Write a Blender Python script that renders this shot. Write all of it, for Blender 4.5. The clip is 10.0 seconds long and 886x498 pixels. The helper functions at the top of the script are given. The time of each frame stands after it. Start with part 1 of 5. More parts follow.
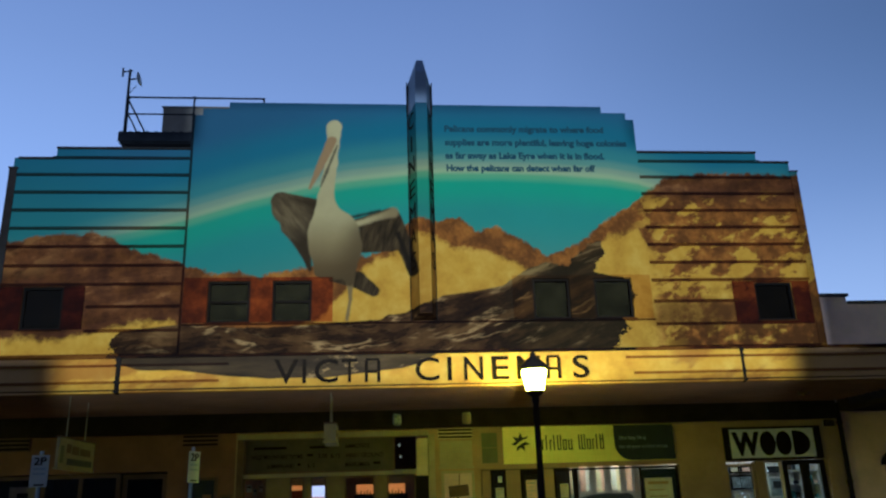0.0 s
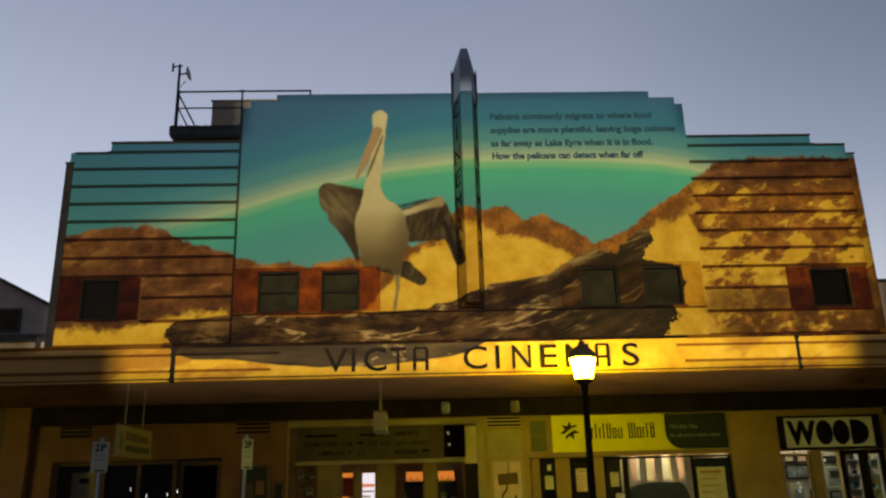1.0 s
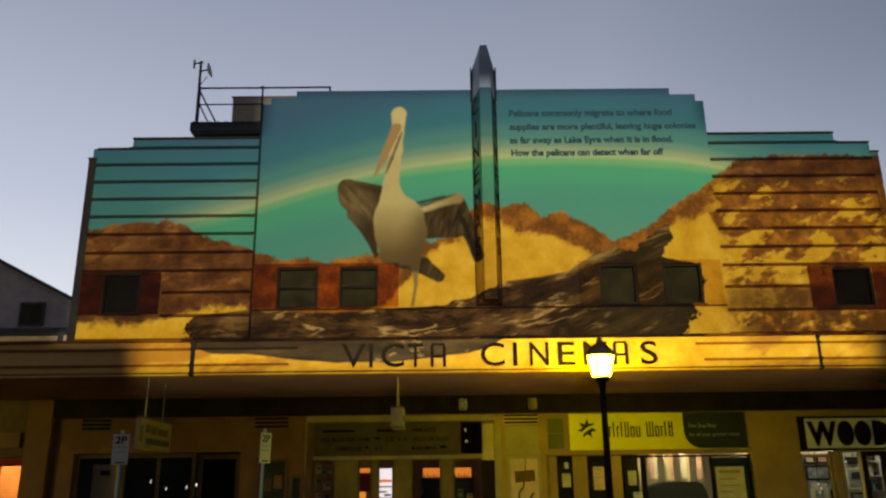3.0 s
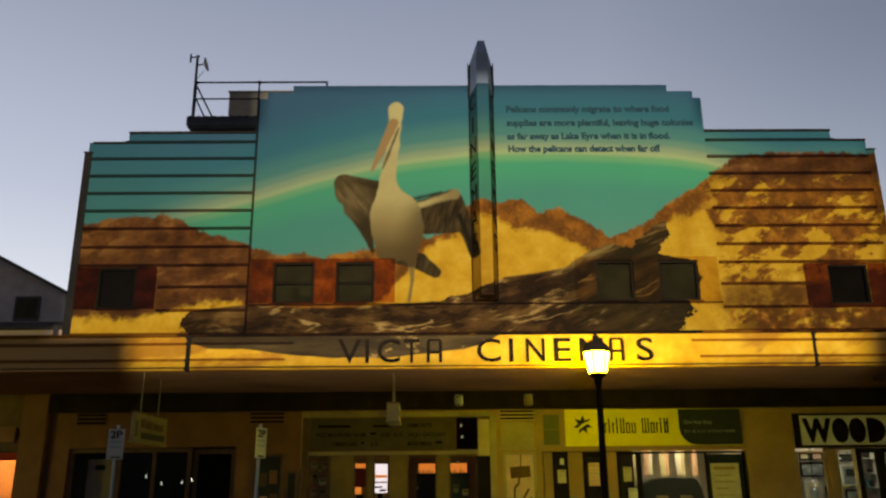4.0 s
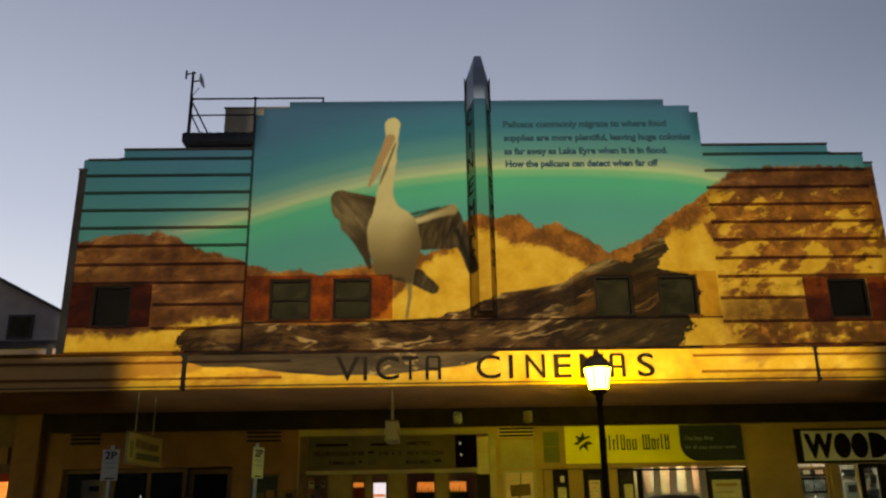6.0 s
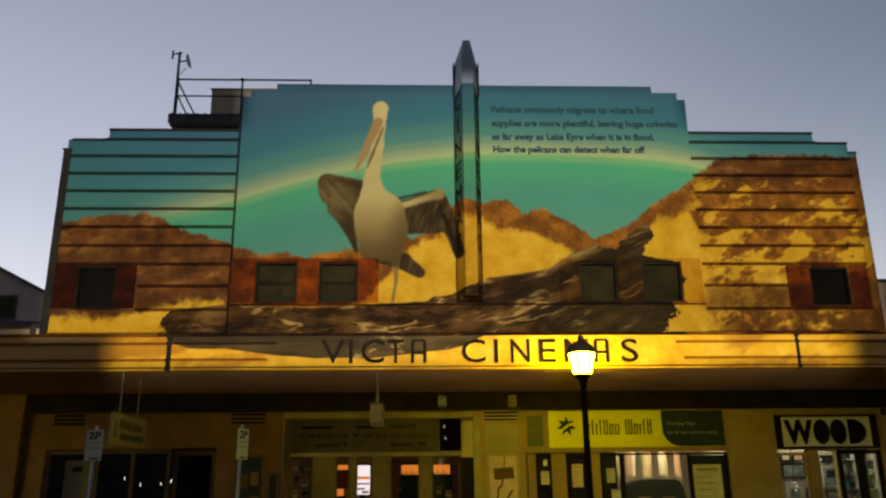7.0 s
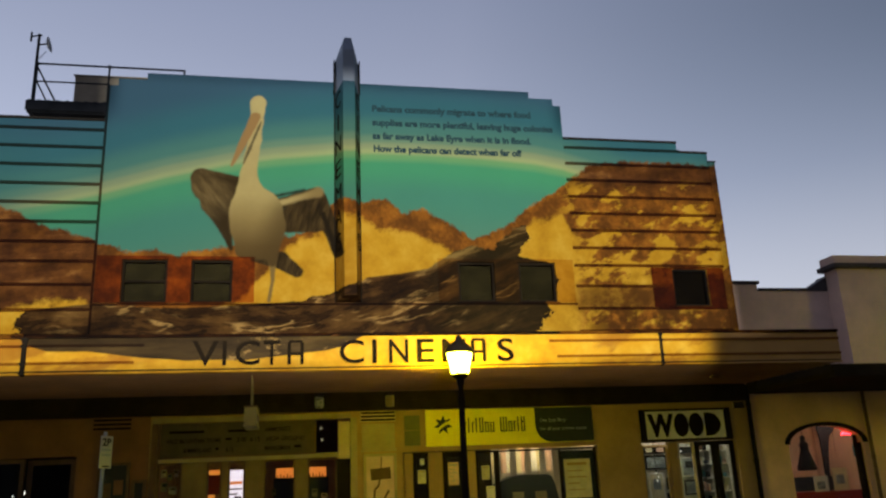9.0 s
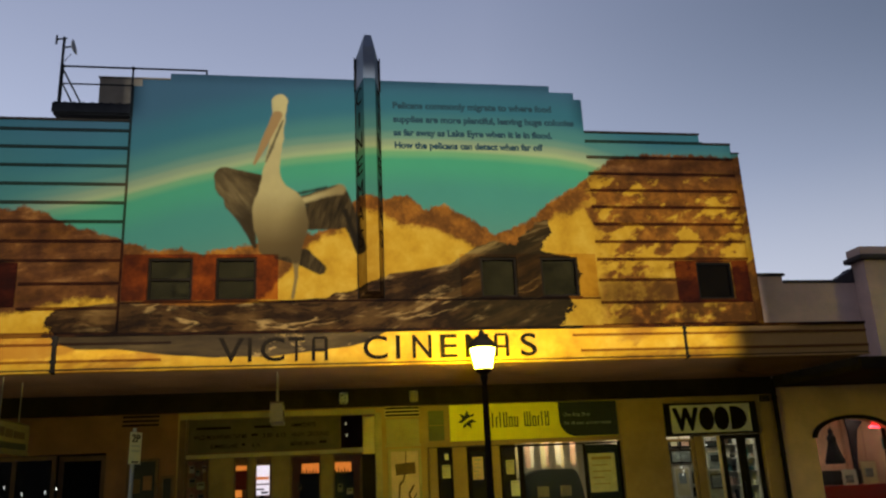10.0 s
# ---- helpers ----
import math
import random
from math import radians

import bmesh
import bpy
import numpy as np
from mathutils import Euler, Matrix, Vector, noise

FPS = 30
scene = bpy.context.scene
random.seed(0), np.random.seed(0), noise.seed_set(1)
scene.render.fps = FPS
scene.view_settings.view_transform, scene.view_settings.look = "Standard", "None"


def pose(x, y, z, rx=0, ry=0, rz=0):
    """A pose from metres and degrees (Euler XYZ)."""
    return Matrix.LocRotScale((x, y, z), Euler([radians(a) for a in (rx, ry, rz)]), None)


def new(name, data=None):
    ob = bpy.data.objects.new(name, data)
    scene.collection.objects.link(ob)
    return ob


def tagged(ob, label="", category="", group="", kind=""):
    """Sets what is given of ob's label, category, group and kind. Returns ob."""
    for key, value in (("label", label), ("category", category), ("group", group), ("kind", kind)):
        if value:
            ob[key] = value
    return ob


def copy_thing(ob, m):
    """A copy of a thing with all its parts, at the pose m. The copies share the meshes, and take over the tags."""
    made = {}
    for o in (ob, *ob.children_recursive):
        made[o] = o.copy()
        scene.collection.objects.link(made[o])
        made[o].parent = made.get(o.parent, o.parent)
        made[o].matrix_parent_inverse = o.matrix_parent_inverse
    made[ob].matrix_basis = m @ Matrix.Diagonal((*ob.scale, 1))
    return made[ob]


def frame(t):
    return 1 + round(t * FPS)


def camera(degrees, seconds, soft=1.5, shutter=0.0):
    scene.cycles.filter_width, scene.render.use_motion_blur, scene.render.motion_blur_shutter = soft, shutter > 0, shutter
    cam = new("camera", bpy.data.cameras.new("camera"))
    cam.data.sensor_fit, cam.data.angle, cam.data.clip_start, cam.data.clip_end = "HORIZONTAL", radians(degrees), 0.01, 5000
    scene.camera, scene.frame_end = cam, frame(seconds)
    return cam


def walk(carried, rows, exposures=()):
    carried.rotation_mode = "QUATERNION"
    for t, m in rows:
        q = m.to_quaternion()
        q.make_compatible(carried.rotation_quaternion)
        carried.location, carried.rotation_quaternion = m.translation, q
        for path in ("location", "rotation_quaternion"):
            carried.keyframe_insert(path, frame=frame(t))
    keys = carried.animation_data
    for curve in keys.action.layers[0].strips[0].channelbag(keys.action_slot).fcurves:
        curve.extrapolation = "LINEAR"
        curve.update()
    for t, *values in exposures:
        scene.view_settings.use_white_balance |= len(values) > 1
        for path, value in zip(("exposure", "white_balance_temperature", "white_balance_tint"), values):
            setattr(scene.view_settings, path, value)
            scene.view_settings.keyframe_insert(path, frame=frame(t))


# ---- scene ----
# ---- camera and its walk ----
cam = camera(58.19, 10.0, 2.3)
PATH = [
    (0, pose(0.036, -0.065, 1.655, 107.718, 1.795, -4.835)),
    (0.5, pose(0.009, -0.072, 1.651, 107.186, 1.651, -2.619)),
    (1, pose(0.028, -0.066, 1.658, 106.988, 1.405, -1.471)),
    (1.5, pose(0.026, -0.083, 1.661, 107.073, 0.999, -1.130)),
    (2, pose(0.040, -0.084, 1.657, 107.350, 0.879, -0.421)),
    (2.5, pose(0.047, -0.073, 1.641, 107.062, 0.746, -0.140)),
    (4, pose(0.039, -0.054, 1.642, 106.527, 0.523, -0.587)),
    (4.5, pose(0.047, -0.020, 1.652, 106.307, 0.877, 0.004)),
    (5, pose(0.024, -0.013, 1.656, 107.220, 1.472, 0.071)),
    (5.5, pose(-0.015, 0.058, 1.684, 108.030, 1.142, -0.504)),
    (7, pose(-0.016, 0.039, 1.645, 106.608, 0.575, -1.954)),
    (7.5, pose(-0.002, 0.095, 1.669, 107.087, 0.736, -4.091)),
    (8, pose(-0.004, 0.098, 1.674, 106.628, 1.231, -5.995)),
    (8.5, pose(-0.050, 0.076, 1.679, 105.961, 1.296, -9.175)),
    (9, pose(-0.042, 0.071, 1.682, 106.278, 2.422, -10.551)),
    (9.5, pose(-0.074, 0.051, 1.666, 105.977, 2.157, -10.183)),
    (10, pose(-0.054, 0.040, 1.671, 106.039, 2.601, -8.871)),
]
walk(cam, PATH, [(0.0, -0.12, 4400, 7), (0.5, 0.06, 5250, 4), (1.0, 0.15, 6650, 7), (5.5, 0.18, 6950, 7), (7.0, 0.18, 6950, 7), (9.0, 0.17, 6450, 9.5), (10.0, 0.17, 6300, 10)])

# ---- exposure, world and large lights ----
world = bpy.data.worlds.new("dusk_sky")
world.use_nodes = True
scene.world = world


def put(socket, v):
    """Plug a socket into a socket, or set its value."""
    if isinstance(v, bpy.types.NodeSocket):
        socket.id_data.links.new(v, socket)
    elif isinstance(v, tuple) and len(v) == 3 and socket.type == "RGBA":
        socket.default_value = (*v, 1)
    else:
        socket.default_value = v


def lin(r, g, b, k=1.0):
    """Linear colour from 0..255 display values."""
    return tuple(min(0.9, k * (((c / 255 + 0.055) / 1.055) ** 2.4 if c > 10 else c / 3295)) for c in (r, g, b))


class Nodes:
    """Short calls for the shader nodes used below."""

    def __init__(self, tree):
        self.tree = tree
        tree.nodes.clear()

    def make(self, kind):
        return self.tree.nodes.new(kind)

    def math(self, op, a, b=0.0, clamp=False):
        n = self.make("ShaderNodeMath")
        n.operation, n.use_clamp = op, clamp
        put(n.inputs[0], a), put(n.inputs[1], b)
        return n.outputs[0]

    def mix(self, f, a, b, blend="MIX"):
        n = self.make("ShaderNodeMix")
        n.data_type, n.blend_type = "RGBA", blend
        put(n.inputs[0], f), put(n.inputs[6], a), put(n.inputs[7], b)
        return n.outputs[2]

    def ramp(self, f, stops, smooth=False):
        n = self.make("ShaderNodeValToRGB")
        e = n.color_ramp.elements
        n.color_ramp.interpolation = "EASE" if smooth else "LINEAR"
        for i, (p, c) in enumerate(stops):
            el = e[i] if i < 2 else e.new(p)
            el.position = p
            el.color = (*c, 1) if isinstance(c, tuple) else (c, c, c, 1)
        put(n.inputs[0], f)
        return n.outputs[0]

    def step(self, v, lo, hi):
        n = self.make("ShaderNodeMapRange")
        n.interpolation_type = "SMOOTHSTEP"
        put(n.inputs[0], v), put(n.inputs[1], lo), put(n.inputs[2], hi)
        return n.outputs[0]

    def noise(self, scale, detail=4.0, vector=None, rough=0.55):
        n = self.make("ShaderNodeTexNoise")
        put(n.inputs["Scale"], scale), put(n.inputs["Detail"], detail), put(n.inputs["Roughness"], rough)
        if vector is not None:
            put(n.inputs["Vector"], vector)
        return n.outputs[0]

    def join(self, x, y, z):
        n = self.make("ShaderNodeCombineXYZ")
        put(n.inputs[0], x), put(n.inputs[1], y), put(n.inputs[2], z)
        return n.outputs[0]

    def vector(self, op, a, b, c=None):
        n = self.make("ShaderNodeVectorMath")
        n.operation = op
        put(n.inputs[0], a), put(n.inputs[1], b)
        if c is not None:
            put(n.inputs["Scale"] if op == "SCALE" else n.inputs[2], c)
        return n.outputs["Value" if op in ("DOT_PRODUCT", "LENGTH") else "Vector"]

    def limb(self, p, a, b):
        """Distance to a tapering round-ended stroke between (x, z, radius) ends a and b, in the plane of x and z."""
        d = (b[0] - a[0], 0.0, b[1] - a[1])
        q = self.vector("SUBTRACT", p, (a[0], 0.0, a[1]))
        h = self.math("DIVIDE", self.vector("DOT_PRODUCT", q, d), d[0] ** 2 + d[2] ** 2, True)
        off = self.make("ShaderNodeVectorMath")
        off.operation = "SCALE"
        off.inputs[0].default_value = d
        put(off.inputs["Scale"], h)
        reach = self.vector("LENGTH", self.vector("SUBTRACT", q, off.outputs[0]), (0.0, 0.0, 0.0))
        return self.math("SUBTRACT", reach, self.math("ADD", a[2], self.math("MULTIPLY", h, b[2] - a[2])))

    def limbs(self, p, chains, soft=0.06):
        """One smooth shape out of chains of strokes."""
        out = None
        for chain in chains:
            for a, b in zip(chain, chain[1:]):
                d = self.limb(p, a, b)
                if out is None:
                    out = d
                else:
                    n = self.make("ShaderNodeMath")
                    n.operation = "SMOOTH_MIN"
                    put(n.inputs[0], out), put(n.inputs[1], d), put(n.inputs[2], soft)
                    out = n.outputs[0]
        return out

    def position(self, sx=1.0, sy=1.0, sz=1.0, turn=0.0):
        g, m = self.make("ShaderNodeNewGeometry"), self.make("ShaderNodeMapping")
        put(m.inputs["Vector"], g.outputs["Position"])
        m.inputs["Scale"].default_value = (sx, sy, sz)
        if turn:
            t = self.make("ShaderNodeMapping")
            t.inputs["Rotation"].default_value = (0, radians(turn), 0)
            put(t.inputs["Vector"], g.outputs["Position"]), put(m.inputs["Vector"], t.outputs[0])
        return m.outputs[0]

    def split(self, v):
        n = self.make("ShaderNodeSeparateXYZ")
        put(n.inputs[0], v)
        return n.outputs

    def bump(self, h, strength, distance=0.01):
        n = self.make("ShaderNodeBump")
        put(n.inputs["Height"], h), put(n.inputs["Strength"], strength), put(n.inputs["Distance"], distance)
        return n.outputs[0]

    def surface(self, colour, rough=0.7, metal=0.0, normal=None, glow=None, power=0.0, gloss=0.5):
        b, o = self.make("ShaderNodeBsdfPrincipled"), self.make("ShaderNodeOutputMaterial")
        put(b.inputs["Base Color"], colour), put(b.inputs["Roughness"], rough), put(b.inputs["Metallic"], metal)
        put(b.inputs["Specular IOR Level"], gloss)
        if normal is not None:
            put(b.inputs["Normal"], normal)
        if glow is not None:
            put(b.inputs["Emission Color"], glow), put(b.inputs["Emission Strength"], power)
        self.tree.links.new(b.outputs[0], o.inputs[0])


# dusk sky: pale towards the sunset (-x, low), deeper blue overhead and away from it
w = Nodes(world.node_tree)
tc = w.make("ShaderNodeTexCoord")
dx, dy, dz = w.split(tc.outputs["Generated"])
up = w.math("MAXIMUM", dz, 0.0)
lift = w.ramp(up, [(0.0, lin(238, 228, 232)), (0.10, lin(230, 226, 238)), (0.2, lin(208, 213, 229)), (0.33, lin(177, 185, 209)), (0.5, lin(150, 158, 183)),
                   (0.75, lin(104, 116, 150)), (1.0, lin(74, 88, 124))])
side = w.math("ADD", w.math("MULTIPLY", dx, -0.42), w.math("MULTIPLY", dy, 0.55))
gain = w.math("ADD", 0.62, w.math("MULTIPLY", side, 0.62))
gain = w.math("MAXIMUM", gain, 0.16)
away = w.math("MULTIPLY", w.math("MAXIMUM", w.math("SUBTRACT", dx, 0.2), 0.0), w.step(dz, 0.18, 0.5))
away = w.math("MINIMUM", away, 0.5)
gain = w.math("MULTIPLY", gain, w.math("SUBTRACT", 1.0, w.math("MULTIPLY", away, 0.95)))
lift = w.mix(w.math("MULTIPLY", away, 2.0, True), lift, w.mix(1.0, lift, (0.86, 0.98, 1.06), "MULTIPLY"))
below = w.step(dz, -0.02, 0.0)
bg, wo = w.make("ShaderNodeBackground"), w.make("ShaderNodeOutputWorld")
put(bg.inputs[0], w.mix(below, lin(60, 58, 60), lift))
put(bg.inputs[1], gain)
world.node_tree.links.new(bg.outputs[0], wo.inputs[0])


def lamp(name, kind, m, watts, colour, size=0.1, size_y=None):
    d = bpy.data.lights.new(name, kind)
    d.energy, d.color = watts, colour
    if kind == "AREA":
        d.size = size
        if size_y:
            d.shape, d.size_y = "RECTANGLE", size_y
    else:
        d.shadow_soft_size = size
    ob = new(name, d)
    ob.matrix_world = m
    return ob


PROJ = (1.15, -4.0, 2.6)
lamp("projector_light", "POINT", pose(*PROJ), 14800, (1.0, 0.96, 0.86), 0.0045)
for lx, ly, lw, lc in ((-10.0, 18.0, 100, (1, 0.56, 0.2)), (-1.6, 18.2, 4, (1, 0.5, 0.2)), (5.2, 17.0, 60, (1, 0.78, 0.48)), (8.4, 17.1, 25, (1, 0.9, 0.74)), (12.0, 17.0, 24, (1, 0.80, 0.6))):
    lamp("shop_ceiling_lamp", "AREA", pose(lx, ly, 3.1), lw, lc, 1.6, 0.3)

# ---- materials ----


def material(name):
    m = bpy.data.materials.new(name)
    m.use_nodes = True
    return m, Nodes(m.node_tree)


def painted(name, colour, rough=0.6, vary=0.25, scale=1.5, grain=40.0, relief=0.25, metal=0.0, gloss=0.12):
    """Paint, render or metal with stains at two scales and a fine relief."""
    m, n = material(name)
    p = n.position()
    stain, fine = n.noise(scale, 6.0, p, 0.65), n.noise(grain, 3.0, p)
    dark = tuple(c * (1 - vary) for c in colour)
    light = tuple(min(0.9, c * (1 + vary * 0.7)) for c in colour)
    c = n.mix(n.step(stain, 0.3, 0.72), dark, light)
    c = n.mix(n.math("MULTIPLY", fine, vary * 0.6), c, dark)
    r = n.math("ADD", rough - 0.08, n.math("MULTIPLY", stain, 0.16))
    n.surface(c, r, metal, n.bump(fine, relief, 0.004), gloss=gloss)
    return m


def glowing(name, colour, power, base=(0.5, 0.5, 0.5)):
    m, n = material(name)
    n.surface(base, 0.4, 0.0, None, colour, power)
    return m


def pane_glass(name, tint=(0.8, 0.85, 0.85), gloss=1.0):
    m, n = material(name)
    fr = n.make("ShaderNodeFresnel")
    fr.inputs[0].default_value = 1.45
    tr, gl, mx, o = n.make("ShaderNodeBsdfTransparent"), n.make("ShaderNodeBsdfGlossy"), n.make("ShaderNodeMixShader"), n.make("ShaderNodeOutputMaterial")
    put(tr.inputs[0], tint)
    gl.inputs["Roughness"].default_value = 0.03
    put(mx.inputs[0], n.math("MULTIPLY", fr.outputs[0], gloss, True))
    n.tree.links.new(tr.outputs[0], mx.inputs[1])
    n.tree.links.new(gl.outputs[0], mx.inputs[2])
    n.tree.links.new(mx.outputs[0], o.inputs[0])
    return m


# outlines of the picture on the facade, as heights over x
ARC = [(-7.62, 6.82), (-5.82, 7.29), (-4.85, 7.5), (-3.87, 7.74), (-2.64, 8.14), (-1.39, 8.46), (-0.38, 8.64), (0.89, 8.79), (1.66, 8.84), (2.93, 8.85), (4.2, 8.8), (5.47, 8.71), (6.15, 8.59), (7.93, 8.08)]
HILL = [(-7.78, 7.13), (-7.29, 7.2), (-6.99, 7.29), (-6.57, 7.31), (-6.19, 7.31), (-5.83, 7.38), (-5.45, 7.25), (-5.06, 7.02), (-4.56, 6.87), (-4.06, 6.7), (-3.56, 6.51), (-3.25, 6.41), (-2.95, 6.51), (-2.34, 6.35), (-1.97, 6.47), (-1.37, 6.55), (-0.88, 6.66), (0.23, 6.88), (0.93, 7.65), (1.36, 7.56), (1.99, 7.72), (2.35, 7.37), (2.73, 7.5), (3.33, 7.2), (3.92, 6.78), (4.69, 7.12), (5.23, 7.58), (5.83, 7.94), (6.58, 8.47), (6.86, 8.68), (8.09, 8.81), (10.16, 8.73)]
SAND = [(-7.51, 5.08), (-6.21, 5.1), (-5.63, 5.2), (-5.11, 5.33), (-4.7, 5.38), (-4.47, 5.46), (-3.99, 5.42), (-3.72, 4.91), (-2.53, 4.77), (-0.99, 5.48), (-0.14, 6.6), (0.35, 6.79), (0.92, 7.26), (1.41, 7.25), (1.83, 6.99), (2.57, 6.9), (3.29, 6.62), (3.88, 6.3), (4.83, 6.67), (5.33, 7.31), (6.02, 7.43), (6.23, 7.04), (6.86, 6.64), (9.79, 6.61)]
LOG = [(-5.21, 4.33), (-5.19, 5.05), (-5.05, 5.22), (-3.86, 5.36), (-2.54, 5.26), (-1.83, 5.27), (-1.11, 5.32), (-0.39, 5.36), (0.21, 5.39), (0.33, 5.5), (0.69, 5.52), (1.18, 5.7), (1.55, 5.91), (2.28, 6), (2.89, 6.12), (3.21, 6.36), (3.85, 6.65), (4.25, 6.57), (5, 6.42), (5.22, 6.36), (5.66, 6.3), (5.78, 6.1), (5.82, 5.7), (5.84, 5.2), (5.86, 4.2)]
LOG_RUN = [(-5.2, 5.2), (-2.5, 5.3), (0.0, 5.36), (1.2, 5.7), (2.9, 6.15), (3.85, 6.6), (6.0, 7.4)]
BRANCH_TOP = [(4.0, 6.2), (4.25, 6.5), (4.5, 6.78), (4.7, 6.92), (4.9, 7.06), (5.08, 7.16), (5.18, 7.12), (5.22, 6.95), (5.25, 5.0)]
BRANCH_LOW = [(3.9, 6.4), (4.1, 6.15), (4.78, 6.15), (4.92, 6.4), (5.04, 6.6), (5.16, 6.78), (5.24, 6.94)]
FASCIA_LOG = [(-4.07, 3.97), (-3.71, 3.85), (-3.14, 3.85), (-2.57, 3.77), (-2.01, 3.72), (-1.63, 3.68), (-1.16, 3.69), (-0.78, 3.67), (-0.31, 3.73), (0.54, 3.82), (0.88, 3.91), (1.26, 4.12)]


def outline(n, x, line):
    """Height of an outline at x, from a ramp of the line's knots."""
    u = n.math("DIVIDE", n.math("ADD", x, 8.0), 18.5, True)
    knots, last = [], -1.0
    for a, b in line:
        last = max((a + 8.0) / 18.5, last + 0.0006)
        knots.append((last, b / 12.0))
    return n.math("MULTIPLY", n.ramp(u, knots), 12.0)


def pale_figure(n, c, x, z):
    """The plain pale figure in the middle of the picture, laid over its colour c."""
    p = n.join(x, 0.0, z)
    rough = n.math("MULTIPLY", n.math("SUBTRACT", n.noise(5.0, 4.0, p, 0.6), 0.5), 0.05)
    quill = n.noise(1.7, 4.0, n.position(3.4, 1.0, 0.7, -16), 0.6)
    quill_l = n.noise(1.7, 4.0, n.position(2.8, 1.0, 0.8, 38), 0.6)

    def lay(c, chains, colour, soft=0.06, edge=0.03):
        d = n.math("ADD", n.limbs(p, chains, soft), rough)
        return n.mix(n.step(d, edge, -edge), c, colour)

    brown = n.ramp(quill, [(0.34, lin(34, 26, 13)), (0.5, lin(60, 46, 24)), (0.68, lin(92, 73, 40))])
    grey = n.ramp(quill_l, [(0.34, lin(72, 57, 32)), (0.52, lin(98, 80, 48)), (0.7, lin(126, 106, 66))])
    near = n.vector("LENGTH", n.vector("SUBTRACT", p, (-1.78, 0.0, 7.78)), (0.0, 0.0, 0.0))
    grey = n.mix(n.step(near, 0.2, 0.75), grey, n.mix(0.75, grey, lin(44, 33, 17)))
    # spread side shapes
    c = lay(c, [[(-1.2, 7.92, 0.2), (-1.93, 8.06, 0.22)], [(-1.3, 7.6, 0.3), (-1.8, 7.86, 0.32)], [(-1.27, 6.5, 0.03), (-1.45, 7.2, 0.22), (-1.62, 7.5, 0.3)]], grey, 0.1)
    c = lay(c, [[(-1.2, 7.98, 0.08), (-1.72, 8.14, 0.02)], [(-1.26, 6.5, 0.03), (-1.42, 7.1, 0.06)]], lin(54, 41, 21), 0.05, 0.09)
    c = lay(c, [[(-0.35, 7.5, 0.12), (0.45, 7.7, 0.2)], [(-0.1, 7.15, 0.28), (0.42, 7.25, 0.36)], [(0.5, 7.62, 0.22), (0.74, 7.1, 0.17), (0.93, 6.4, 0.09)]], brown, 0.08)
    c = lay(c, [[(0.62, 7.3, 0.06), (0.92, 6.42, 0.07)], [(-0.5, 7.66, 0.03), (0.22, 7.84, 0.03)]], lin(34, 26, 14), 0.02, 0.045)
    pale = n.ramp(n.math("DIVIDE", n.math("SUBTRACT", z, 6.1), 3.9, True),
                  [(0.0, lin(78, 60, 31)), (0.12, lin(100, 79, 43)), (0.26, lin(148, 126, 76)), (0.42, lin(190, 170, 110)), (1.0, lin(206, 188, 126))])
    c = lay(c, [[(-0.38, 7.5, 0.06), (0.28, 7.72, 0.07), (0.52, 7.8, 0.12)]], n.mix(n.step(x, -0.3, 0.5), pale, lin(140, 118, 72)), 0.05, 0.05)
    c = lay(c, [[(-0.8, 6.28, 0.06), (-0.26, 6.26, 0.19), (0.08, 6.02, 0.13)]], brown, 0.05)
    c = lay(c, [[(-0.42, 6.3, 0.08), (-0.41, 5.85, 0.035), (-0.48, 5.4, 0.04)]], lin(128, 104, 56), 0.03, 0.025)
    # body and upright neck
    side = n.math("MULTIPLY", n.step(n.math("ADD", x, n.math("MULTIPLY", n.math("SUBTRACT", 7.4, z), 0.25)), -0.75, -0.1), n.step(z, 7.9, 7.3))
    pale = n.mix(n.math("MULTIPLY", side, 0.75), pale, lin(80, 62, 33))
    pale = n.mix(n.math("MULTIPLY", n.noise(2.6, 5.0, p, 0.65), 0.34), pale, lin(92, 74, 40))
    c = lay(c, [[(-0.78, 7.3, 0.56), (-0.72, 6.95, 0.55), (-0.66, 6.62, 0.34)], [(-0.95, 6.95, 0.34), (-1.04, 6.46, 0.13), (-0.7, 6.42, 0.12)], [(-0.55, 7.4, 0.24), (-0.4, 7.3, 0.14)], [(-0.9, 7.6, 0.36), (-0.96, 8.15, 0.165), (-0.85, 8.97, 0.135), (-0.8, 9.4, 0.12), (-0.79, 9.86, 0.175)],
                [(-0.5, 6.7, 0.26), (-0.42, 6.2, 0.08)]], pale, 0.12)
    c = lay(c, [[(-0.84, 9.52, 0.11), (-1.1, 8.88, 0.085), (-1.31, 8.37, 0.03)]], lin(156, 122, 76), 0.03)
    c = lay(c, [[(-0.72, 9.4, 0.02), (-0.95, 8.75, 0.035), (-1.07, 8.42, 0.02)]], lin(96, 86, 58), 0.03, 0.03)
    return c


